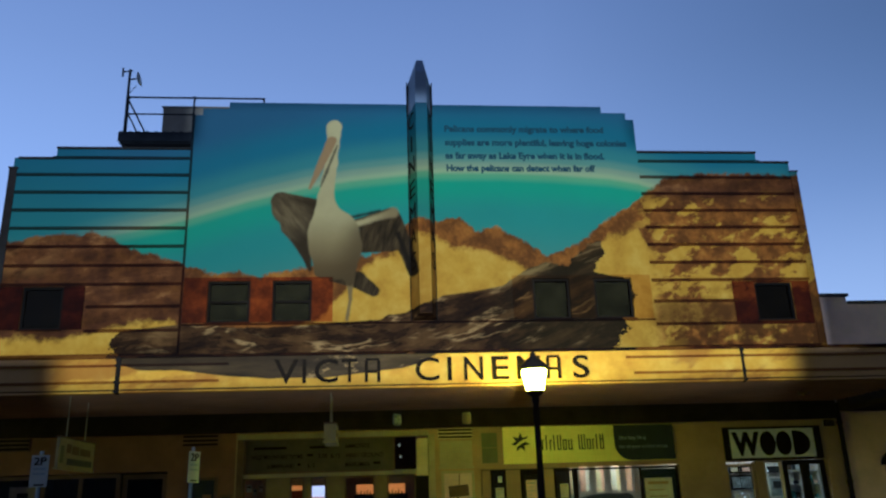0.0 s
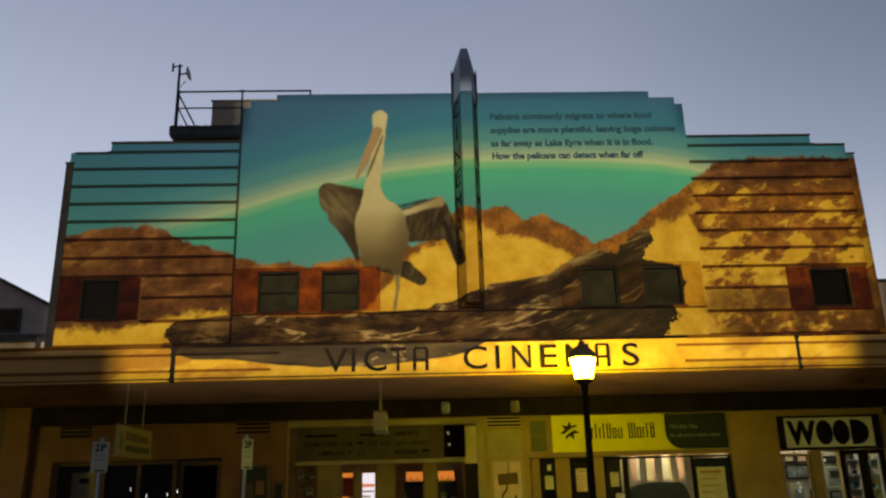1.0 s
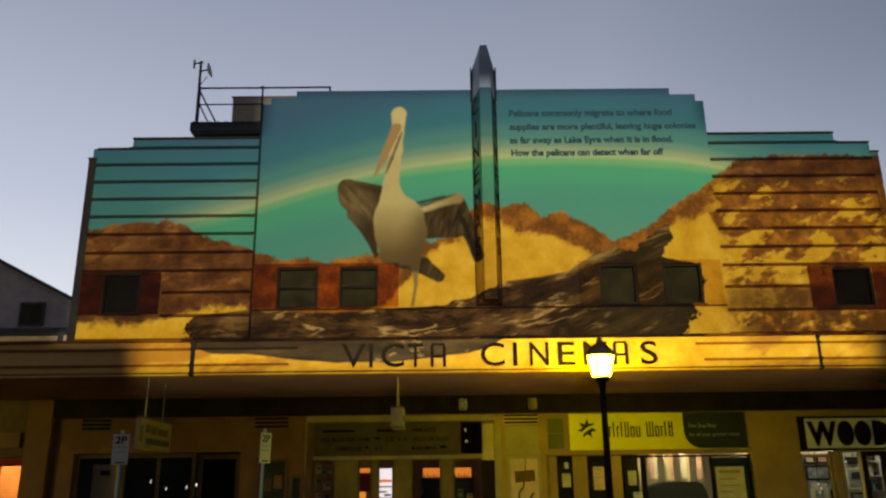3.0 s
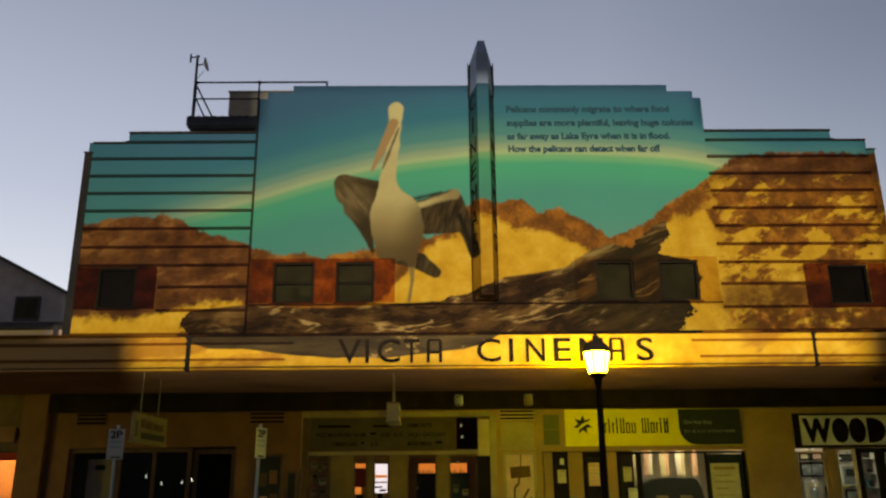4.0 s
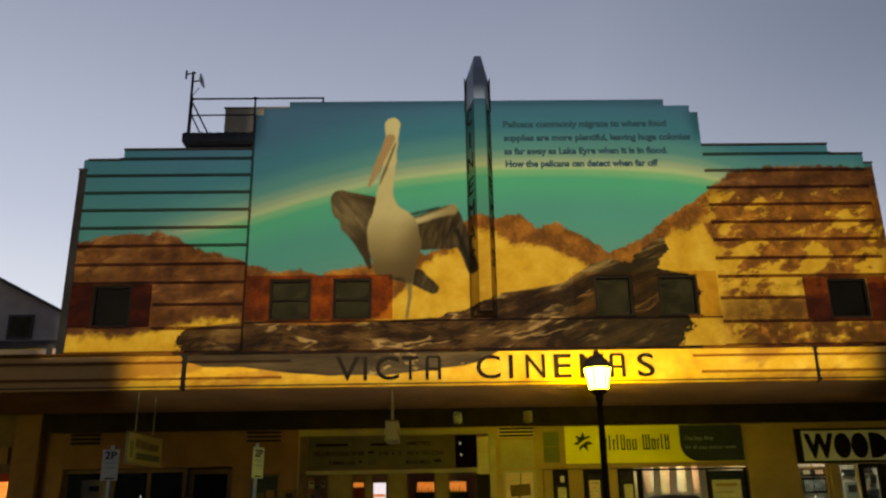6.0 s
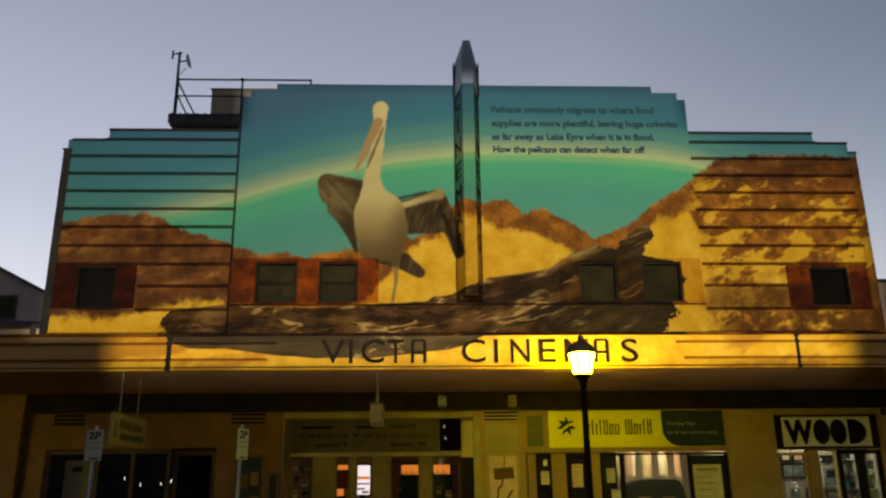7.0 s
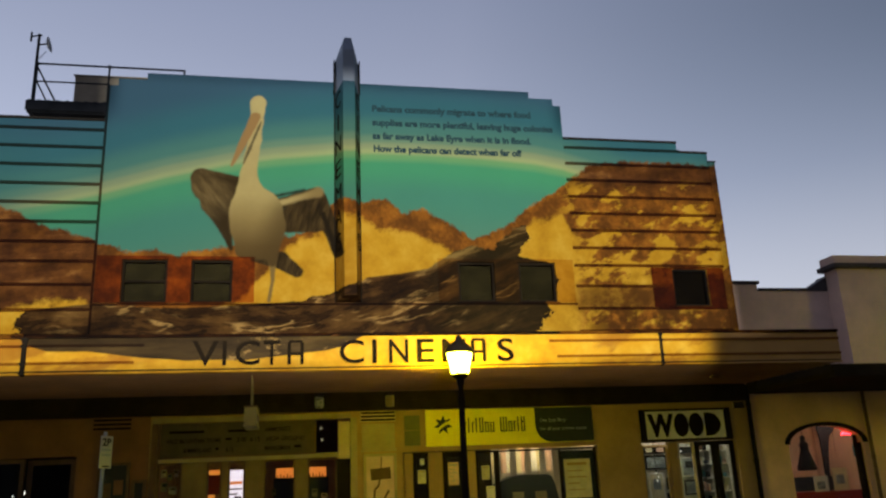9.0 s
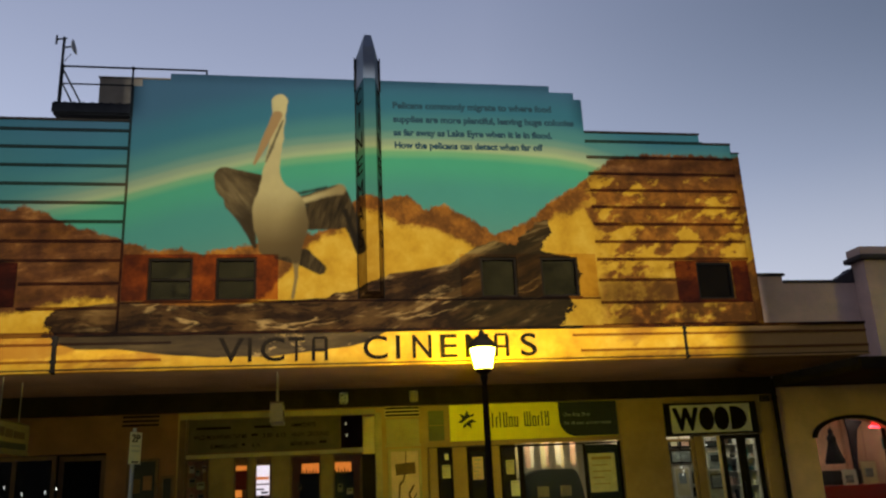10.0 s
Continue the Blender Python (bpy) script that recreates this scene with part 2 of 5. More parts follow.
def projection_paint(name, tint=(1, 1, 1), rough=0.75, figure=False):
    """The projected facade landscape as base colour: sky, bow, hills, sand, a fallen log."""
    m, n = material(name)
    pos = n.position()
    x, y, z = n.split(pos)
    # the painted picture spreads as from the projector, so it runs on unbroken over ribs and fin
    spread = n.math("DIVIDE", 16.44 - PROJ[1], n.math("SUBTRACT", y, PROJ[1]))
    x = n.math("ADD", PROJ[0], n.math("MULTIPLY", n.math("SUBTRACT", x, PROJ[0]), spread))
    z = n.math("ADD", PROJ[2], n.math("MULTIPLY", n.math("SUBTRACT", z, PROJ[2]), spread))
    mid, fine = n.noise(2.6, 6.0, pos, 0.62), n.noise(11.0, 4.0, pos)
    streak = n.math("SUBTRACT", n.noise(1.6, 6.0, n.position(0.85, 1.0, 1.6, 22), 0.62), n.math("MULTIPLY", n.step(x, 7.4, 9.9), 0.02))
    tuft = n.noise(4.2, 5.0, n.position(1.2, 1.0, 0.9), 0.7)
    # sky and bow
    d = n.math("SUBTRACT", z, outline(n, x, ARC))
    sky = n.ramp(n.math("DIVIDE", n.math("ADD", d, 2.4), 5.0, True),
                 [(0.0, lin(90, 138, 114)), (0.26, lin(76, 140, 118)), (0.41, lin(76, 156, 114)), (0.45, lin(116, 168, 112)), (0.472, lin(164, 176, 122)), (0.50, lin(146, 160, 120)), (0.53, lin(112, 146, 120)),
                  (0.57, lin(80, 130, 120)), (0.68, lin(58, 109, 120)), (0.85, lin(62, 95, 117)), (1.0, lin(64, 94, 118))], True)
    fade = n.step(x, -7.0, -4.2)
    sky = n.mix(fade, n.ramp(n.math("DIVIDE", n.math("SUBTRACT", z, 6.5), 3.0, True), [(0.0, lin(72, 128, 110)), (1.0, lin(52, 98, 118))]), sky)
    sky = n.mix(n.math("MULTIPLY", n.step(x, 1.5, -3.5), 0.2), sky, lin(44, 74, 86))
    # hills
    h = n.math("SUBTRACT", n.math("ADD", outline(n, x, HILL), n.math("MULTIPLY", n.math("SUBTRACT", tuft, 0.5), 0.42)), z)
    hill = n.ramp(n.math("ADD", mid, n.math("MULTIPLY", n.math("SUBTRACT", fine, 0.5), 0.22)),
                  [(0.22, lin(70, 40, 16)), (0.45, lin(116, 70, 24)), (0.58, lin(150, 92, 28)), (0.78, lin(190, 128, 40))])
    dusky = n.math("MAXIMUM", n.math("SUBTRACT", 1.0, n.step(x, -4.4, -2.8)), n.math("MULTIPLY", n.step(x, 5.9, 6.9), n.step(z, 7.7, 8.3)))
    shelf = n.math("ADD", n.noise(1.5, 6.0, n.position(0.55, 1.0, 1.9, 8), 0.66), n.math("MULTIPLY", n.math("SUBTRACT", mid, 0.5), 0.3))
    hill = n.mix(n.math("MULTIPLY", dusky, 0.78), hill, n.ramp(shelf, [(0.36, lin(38, 20, 11)), (0.48, lin(66, 36, 20)), (0.58, lin(88, 52, 28)), (0.68, lin(136, 92, 48))]))
    # sand below and in streaks
    sand = n.ramp(mid, [(0.25, lin(178, 126, 26)), (0.5, lin(202, 152, 38)), (0.75, lin(218, 174, 62))])
    s = n.math("SUBTRACT", n.math("ADD", outline(n, x, SAND), n.math("MULTIPLY", n.math("SUBTRACT", mid, 0.5), 0.6)), z)
    patch = n.math("MULTIPLY", n.step(streak, 0.485, 0.555), n.math("MULTIPLY", n.step(x, 5.6, 6.6), n.math("SUBTRACT", 1.0, n.step(z, 7.9, 8.4))))
    low = n.step(s, -0.07, 0.12)
    burnt = n.math("MULTIPLY", n.step(x, 6.1, 6.5), n.math("SUBTRACT", 1.0, n.step(streak, 0.48, 0.58)))
    land = n.mix(n.math("MAXIMUM", n.math("MULTIPLY", low, n.math("SUBTRACT", 1.0, burnt)), patch), hill, sand)
    belt = n.math("MULTIPLY", n.math("MULTIPLY", n.step(z, 5.05, 5.3), n.math("SUBTRACT", 1.0, n.step(z, 5.6, 5.85))), n.step(x, 6.0, 6.4))
    land = n.mix(n.math("MULTIPLY", belt, 0.75), land, n.mix(mid, lin(70, 42, 14), lin(136, 92, 32)))
    glint = n.math("MULTIPLY", n.math("SUBTRACT", 1.0, n.step(x, -7.0, -6.2)), n.math("MULTIPLY", n.step(z, 6.3, 6.6), n.step(streak, 0.48, 0.6)))
    scorch = n.math("MULTIPLY", n.step(x, 5.6, 7.2), n.step(z, 6.4, 4.9))
    land = n.mix(n.math("MULTIPLY", scorch, n.step(mid, 0.62, 0.42)), land, lin(84, 50, 17))
    land = n.mix(n.math("MULTIPLY", glint, 0.45), land, lin(160, 110, 52))
    c = n.mix(n.step(h, -0.03, 0.06), sky, land)
    # fallen log
    ragged = n.math("MULTIPLY", n.math("SUBTRACT", n.noise(2.4, 6.0, pos, 0.7), 0.5), 0.5)
    xr, zr = n.math("ADD", x, ragged), n.math("ADD", z, n.math("MULTIPLY", ragged, 0.3))
    slant = n.math("MULTIPLY", n.step(x, 4.6, 5.3), n.math("MULTIPLY", n.math("SUBTRACT", 5.9, z), 0.42))
    g = n.math("SUBTRACT", outline(n, n.math("ADD", xr, n.math("ADD", n.math("MAXIMUM", slant, 0.0), n.math("MULTIPLY", ragged, 0.8))), LOG), zr)
    bit = n.math("MULTIPLY", n.math("SUBTRACT", n.noise(4.0, 6.0, pos, 0.7), 0.5), 0.3)
    xb, zb = n.math("ADD", x, bit), n.math("SUBTRACT", z, bit)
    limb = n.math("MINIMUM", n.math("SUBTRACT", outline(n, xb, BRANCH_TOP), zb), n.math("SUBTRACT", zb, outline(n, xb, BRANCH_LOW)))
    g = n.math("MAXIMUM", g, limb)
    # bark that runs along the log's upper edge, in ridges with dark cracks
    deep = n.math("SUBTRACT", outline(n, x, LOG_RUN), z)
    sway = n.math("MULTIPLY", n.noise(0.8, 3.0, pos), 0.55)
    grain = n.join(n.math("MULTIPLY", x, 0.42), 0.0, n.math("ADD", n.math("MULTIPLY", deep, 1.9), sway))
    bark, ridge = n.noise(1.5, 6.0, grain, 0.62), n.noise(1.15, 4.0, n.vector("ADD", grain, (7.3, 0.0, 2.1)), 0.55)
    wood = n.ramp(n.math("ADD", bark, n.math("MULTIPLY", n.math("SUBTRACT", mid, 0.5), 0.35)),
                  [(0.32, lin(24, 13, 5)), (0.44, lin(50, 31, 13)), (0.54, lin(76, 50, 22)), (0.68, lin(112, 80, 38))])
    crest = n.step(n.math("ABSOLUTE", n.math("SUBTRACT", ridge, 0.52)), 0.035, 0.0)
    crest = n.math("MULTIPLY", crest, n.step(n.noise(1.6, 3.0, n.position(0.6, 1.0, 1.5)), 0.48, 0.62))
    wood = n.mix(n.math("MULTIPLY", crest, n.math("ADD", 0.25, n.math("MULTIPLY", n.step(x, -4.2, -2.8), 0.55))), wood, lin(186, 146, 82))
    crack = n.step(n.math("ABSOLUTE", n.math("SUBTRACT", bark, 0.47)), 0.022, 0.0)
    wood = n.mix(n.math("MULTIPLY", crack, 0.7), wood, lin(20, 11, 5))
    shade_side = n.math("MULTIPLY", n.step(x, 2.2, 4.0), 0.62)
    wood = n.mix(shade_side, wood, lin(44, 36, 13))
    split = n.step(n.limb(n.join(x, 0.0, z), (2.7, 6.12, 0.08), (4.15, 6.74, 0.13)), 0.1, -0.06)
    split = n.math("MULTIPLY", split, n.step(n.noise(2.2, 6.0, n.vector("ADD", grain, (3.1, 0.0, 5.7)), 0.7), 0.42, 0.58))
    wood = n.mix(n.math("MULTIPLY", split, 0.85), wood, lin(150, 120, 62))
    c = n.mix(n.step(g, -0.015, 0.03), c, wood)
    if figure:
        c = pale_figure(n, c, x, z)
    c = n.mix(1.0, c, tint, "MULTIPLY")
    c = n.mix(n.math("MULTIPLY", n.noise(0.5, 5.0, pos), 0.22), c, (0.02, 0.02, 0.02))
    n.surface(c, rough, 0.0, n.bump(n.noise(60.0, 3.0, pos), 0.2, 0.004), gloss=0.04)
    return m


def fascia_projection_paint(name, tint=(1, 1, 1)):
    """Projected sand with the log's lower edge, as colour along the awning's fascia."""
    m, n = material(name)
    pos = n.position()
    x, _, z = n.split(pos)
    mid, streak = n.noise(2.2, 6.0, pos, 0.65), n.noise(1.5, 5.0, n.position(0.7, 1, 1.6, 20), 0.6)
    bark = n.noise(2.0, 5.0, n.position(0.5, 1.0, 2.2), 0.6)
    sand = n.ramp(mid, [(0.25, lin(186, 128, 26)), (0.5, lin(212, 158, 36)), (0.75, lin(228, 182, 64))])
    sides = n.math("MAXIMUM", n.step(x, 4.6, 5.6), n.math("SUBTRACT", 1.0, n.step(x, -2.8, -1.8)))
    sand = n.mix(n.math("MULTIPLY", n.math("MULTIPLY", n.step(streak, 0.47, 0.6), sides), 0.65), sand, lin(150, 88, 26))
    g = n.math("SUBTRACT", z, n.math("ADD", outline(n, x, [(-4.3, 4.3)] + FASCIA_LOG + [(1.35, 4.4)]), n.math("MULTIPLY", n.math("SUBTRACT", bark, 0.5), 0.05)))
    wood = n.ramp(bark, [(0.36, lin(46, 33, 16)), (0.55, lin(66, 50, 25)), (0.7, lin(88, 68, 36))])
    fleck = n.math("MULTIPLY", n.step(n.noise(3.2, 5.0, n.position(0.8, 1.0, 1.6), 0.65), 0.56, 0.64), n.step(x, -1.5, -0.9))
    wood = n.mix(n.math("MULTIPLY", fleck, 0.75), wood, lin(170, 134, 74))
    c = n.mix(n.step(g, -0.012, 0.02), sand, wood)
    c = n.mix(n.math("MULTIPLY", n.noise(0.8, 5.0, pos), 0.2), c, (0.03, 0.025, 0.02))
    plain = n.math("MAXIMUM", n.step(x, 7.3, 7.9), n.math("SUBTRACT", 1.0, n.step(x, -5.5, -4.95)))
    c = n.mix(plain, c, n.mix(mid, (0.36, 0.20, 0.08), (0.50, 0.29, 0.12)))
    c = n.mix(1.0, c, tint, "MULTIPLY")
    n.surface(c, 0.6, 0.0, n.bump(n.noise(50.0, 3.0, pos), 0.15, 0.004), gloss=0.06)
    return m


# projected light put into colour, for walls, bands, ribs, fin and fascia
M_PROJECTED = projection_paint("picture_wall", figure=True)
M_PROJECTED_RED = projection_paint("picture_on_red_band", (0.26, 0.09, 0.07))
M_PROJECTED_ORANGE = projection_paint("picture_on_orange_band", (0.62, 0.30, 0.18), figure=True)
M_PROJECTED_DULL = projection_paint("picture_on_shaded_band", (0.8, 0.64, 0.42))
M_PROJECTED_RIB = projection_paint("picture_on_dark_rib", (0.25, 0.16, 0.13))
M_PROJECTED_FIN = projection_paint("picture_on_fin", (0.8, 0.75, 0.72), figure=True)
M_FASCIA = fascia_projection_paint("picture_fascia")
M_STRIP = fascia_projection_paint("picture_on_fascia_strip", (0.4, 0.27, 0.22))


M_DOORTIMBER = painted("olive_door_timber", (0.22, 0.16, 0.07), 0.7, 0.25, 1.5)
M_OLIVE = painted("dull_olive_paint", (0.14, 0.14, 0.07), 0.6, 0.2)
M_SASH = painted("dark_sash_paint", (0.022, 0.016, 0.01), 0.9, 0.3, gloss=0.01)
M_TEXT = painted("picture_dark_text", lin(42, 68, 76), 0.75, 0.1)
M_RIB = painted("rib_paint", (0.032, 0.027, 0.024), 0.9, 0.3, gloss=0.01)
M_DARK = painted("black_brown_metal", (0.018, 0.014, 0.010), 0.8, 0.3, gloss=0.03)
M_CREAM = painted("cream_render", (0.58, 0.46, 0.25), 0.7, 0.22, 0.9)
M_OCHRE = painted("ochre_render", (0.38, 0.25, 0.10), 0.7, 0.22, 0.9)
M_TAN = painted("tan_render", (0.76, 0.51, 0.31), 0.7, 0.18, 0.9)
M_BROWNWALL = painted("brown_render", (0.23, 0.115, 0.055), 0.7, 0.25, 0.9)
M_BROWN = painted("brown_timber", (0.14, 0.085, 0.045), 0.55, 0.35, 2.0)
M_SOFFIT = painted("soffit_boards", (0.23, 0.115, 0.045), 0.6, 0.25, 0.8)
M_BULK = painted("dark_bulkhead", (0.032, 0.023, 0.014), 0.8, 0.3, gloss=0.02)
M_BLACK = painted("black_paint", (0.012, 0.010, 0.008), 0.9, 0.3, gloss=0.01)
M_GREY = painted("grey_render", (0.70, 0.50, 0.42), 0.8, 0.2, 0.6)
M_CAP = painted("dark_coping", (0.07, 0.06, 0.062), 0.6, 0.3)
M_ROOF = painted("grey_roof_sheet", (0.06, 0.056, 0.06), 0.5, 0.3, 1.0)
M_HOUSE = painted("house_wall", (0.36, 0.31, 0.29), 0.8, 0.2)
M_STEEL = painted("dark_steel", (0.03, 0.032, 0.036), 0.45, 0.3, 3.0, 40, 0.2, 0.6)
M_DISH = painted("pale_plastic", (0.45, 0.46, 0.48), 0.5, 0.15)
M_HUTWALL = painted("drab_plant_box_paint", (0.34, 0.29, 0.22), 0.8, 0.25, 1.2)
M_FIN_TOP = painted("fin_grey_paint", (0.26, 0.30, 0.38), 0.9, 0.15, 1.5, gloss=0.02)
M_LETTER = painted("letter_black_brown", (0.016, 0.011, 0.007), 0.9, 0.3, gloss=0.01)
M_WHITE = painted("white_paint", (0.72, 0.70, 0.62), 0.5, 0.12)
M_SIGNWHITE = painted("sign_white", (0.52, 0.48, 0.38), 0.45, 0.1)
M_DIMCREAM = painted("dull_cream_paint", (0.38, 0.31, 0.16), 0.6, 0.25, 1.2)
M_BOXCREAM = painted("aged_cream_box", (0.30, 0.24, 0.12), 0.5, 0.2)
M_YELLOW = painted("sign_yellow", (0.86, 0.76, 0.03), 0.4, 0.08)
M_CHARCOAL = painted("sign_charcoal", (0.035, 0.04, 0.038), 0.4, 0.15)
M_PALETEXT = painted("pale_lettering", (0.35, 0.36, 0.33), 0.5, 0.1)
M_POSTER = painted("buff_pink_poster", (0.66, 0.45, 0.34), 0.6, 0.2, 2.5)
M_PAPER = painted("paper", (0.62, 0.56, 0.36), 0.7, 0.15, 5.0)
M_MARQUEE = painted("marquee_board", (0.095, 0.075, 0.045), 0.5, 0.25, 2.0)
M_REDTRIM = painted("red_trim", (0.35, 0.03, 0.02), 0.5, 0.2)
M_ORANGEWALL = painted("orange_room", (0.50, 0.27, 0.13), 0.7, 0.2)
M_ROOMWHITE = painted("shop_room_white", (0.68, 0.64, 0.54), 0.7, 0.15)
M_PALEBLIND = painted("drawn_pale_blind", (0.26, 0.22, 0.11), 0.9, 0.6, 3.5, gloss=0.01)
M_BLIND = painted("drawn_olive_blind", (0.05, 0.035, 0.022), 0.9, 0.4, 2.5, gloss=0.01)
# near-black colour that carries the shade of unlit interiors
M_ROOMDARK = painted("room_shade_dark", (0.05, 0.042, 0.026), 0.9, 0.3, gloss=0.01)
M_ASPHALT = painted("asphalt", (0.05, 0.05, 0.052), 0.85, 0.35, 0.7, 90, 0.6)
M_PAVING = painted("paving", (0.34, 0.30, 0.26), 0.8, 0.25, 0.8, 60, 0.4)
M_KERB = painted("kerb_stone", (0.32, 0.31, 0.29), 0.8, 0.25, 2.0)
M_FACING = painted("facing_render", (0.22, 0.20, 0.18), 0.8, 0.25, 0.5)
M_CLOTH = painted("dark_cloth", (0.03, 0.025, 0.03), 0.9, 0.3)
M_SLATEWHITE = painted("scuffed_white_board", (0.55, 0.53, 0.46), 0.6, 0.3, 3.0)
M_SLATE = painted("slate_print", (0.30, 0.34, 0.34), 0.6, 0.5, 7.0)
M_PEACH = painted("peach_room", (0.70, 0.46, 0.34), 0.7, 0.2)
M_TEAL = painted("teal_print", (0.08, 0.22, 0.24), 0.6, 0.3, 4.0)
M_GLASS = pane_glass("window_glass", gloss=0.6)
M_DARKGLASS = pane_glass("dark_window_glass", (0.35, 0.34, 0.28), 0.35)
M_LAMPGLASS = glowing("lantern_glass", (1.0, 0.88, 0.014), 185, (0.8, 0.8, 0.5))
M_TUBE = glowing("lit_screen", (1.0, 0.78, 0.85), 1.3)
M_ORANGELIT = glowing("orange_lit_panel", (1.0, 0.24, 0.03), 0.9)
M_NEON = glowing("red_neon", (1.0, 0.02, 0.04), 12.0)
M_SPARK = glowing("small_bulb", (1.0, 0.95, 0.8), 1.6)
# cut glass as opaque paint; strong pale and dark mottling imitates its glints
M_CUTGLASS = painted("painted_glint_glass", (0.8, 0.8, 0.72), 0.25, 0.95, 22, 60, 1.0, 0.0, 0.9)

# ---- building helpers ----


def link(bm, name, mat, parent=None, label="", smooth=False):
    me = bpy.data.meshes.new(name)
    bmesh.ops.recalc_face_normals(bm, faces=bm.faces)
    bm.to_mesh(me)
    bm.free()
    if smooth:
        for p in me.polygons:
            p.use_smooth = True
    me.materials.append(mat)
    ob = new(name, me)
    if parent is not None:
        ob.parent = parent
    if label:
        tagged(ob, label)
    return ob


def part(name, bm, mat, parent, label="", smooth=False):
    return link(bm, name, mat, parent, label, smooth)


def thing(name, at, label, category, group="", kind=""):
    """An Empty at a thing's base; its parts are built round it in the thing's own axes."""
    ob = new(name)
    ob.location = at
    ob.empty_display_size = 0.1
    return tagged(ob, label, category, group, kind)


def box(x0, x1, y0, y1, z0, z1, bevel=0.0, bm=None):
    bm = bm or bmesh.new()
    r = bmesh.ops.create_cube(bm, size=1.0, matrix=Matrix.LocRotScale(((x0 + x1) / 2, (y0 + y1) / 2, (z0 + z1) / 2), None, (abs(x1 - x0), abs(y1 - y0), abs(z1 - z0))))
    if bevel:
        es = {e for v in r["verts"] for e in v.link_edges}
        bmesh.ops.bevel(bm, geom=list(es), offset=bevel, segments=2, affect="EDGES")
    return bm


def rod(a, b, r, sides=10, r2=None, bm=None):
    """A round bar from a to b."""
    bm = bm or bmesh.new()
    a, b = Vector(a), Vector(b)
    d = b - a
    m = Matrix.Translation((a + b) / 2) @ d.to_track_quat("Z", "Y").to_matrix().to_4x4()
    bmesh.ops.create_cone(bm, cap_ends=True, segments=sides, radius1=r, radius2=r if r2 is None else r2, depth=d.length, matrix=m)
    return bm


def plate(points, y0, y1):
    """A flat shape in x and z with thickness from y0 (front) to y1."""
    bm = bmesh.new()
    f = bm.faces.new([bm.verts.new((x, y0, z)) for x, z in points])
    r = bmesh.ops.extrude_face_region(bm, geom=[f])
    bmesh.ops.translate(bm, verts=[v for v in r["geom"] if isinstance(v, bmesh.types.BMVert)], vec=(0, y1 - y0, 0))
    return bm


def rounded(points, steps=5):
    """A smooth closed line through the corner points."""
    out, n = [], len(points)
    for i in range(n):
        p0, p1, p2, p3 = (Vector(points[(i + k) % n]) for k in (-1, 0, 1, 2))
        for s in range(steps):
            t = s / steps
            out.append(tuple(0.5 * (2 * p1 + (p2 - p0) * t + (2 * p0 - 5 * p1 + 4 * p2 - p3) * t * t + (3 * p1 - p0 - 3 * p2 + p3) * t ** 3)))
    return out


def lathe(profile, sides=16):
    """A turned shape from (radius, height) pairs."""
    bm, rings = bmesh.new(), []
    for r, z in profile:
        rings.append([bm.verts.new((r * math.cos(2 * math.pi * i / sides), r * math.sin(2 * math.pi * i / sides), z)) for i in range(sides)])
    for a, b in zip(rings, rings[1:]):
        for i in range(sides):
            bm.faces.new((a[i], a[(i + 1) % sides], b[(i + 1) % sides], b[i]))
    bm.faces.new(rings[0]), bm.faces.new(rings[-1])
    return bm


def wall_with_holes(x0, x1, z0, z1, y0, y1, holes):
    """A wall slab with rectangular openings (x0, x1, z0, z1) that go through it."""
    xs = sorted({x0, x1, *[h[0] for h in holes], *[h[1] for h in holes]})
    zs = sorted({z0, z1, *[h[2] for h in holes], *[h[3] for h in holes]})
    bm, vs = bmesh.new(), {}

    def v(x, y, z):
        if (x, y, z) not in vs:
            vs[(x, y, z)] = bm.verts.new((x, y, z))
        return vs[(x, y, z)]

    def solid(i, j):
        if i < 0 or j < 0 or i >= len(xs) - 1 or j >= len(zs) - 1:
            return False
        cx, cz = (xs[i] + xs[i + 1]) / 2, (zs[j] + zs[j + 1]) / 2
        return not any(h[0] < cx < h[1] and h[2] < cz < h[3] for h in holes)

    for i in range(len(xs) - 1):
        for j in range(len(zs) - 1):
            if not solid(i, j):
                continue
            a, b, c, d = xs[i], xs[i + 1], zs[j], zs[j + 1]
            bm.faces.new((v(a, y0, c), v(b, y0, c), v(b, y0, d), v(a, y0, d)))
            bm.faces.new((v(a, y1, c), v(a, y1, d), v(b, y1, d), v(b, y1, c)))
            if not solid(i - 1, j):
                bm.faces.new((v(a, y0, c), v(a, y0, d), v(a, y1, d), v(a, y1, c)))
            if not solid(i + 1, j):
                bm.faces.new((v(b, y0, c), v(b, y1, c), v(b, y1, d), v(b, y0, d)))
            if not solid(i, j - 1):
                bm.faces.new((v(a, y0, c), v(a, y1, c), v(b, y1, c), v(b, y0, c)))
            if not solid(i, j + 1):
                bm.faces.new((v(a, y0, d), v(b, y0, d), v(b, y1, d), v(a, y1, d)))
    return bm


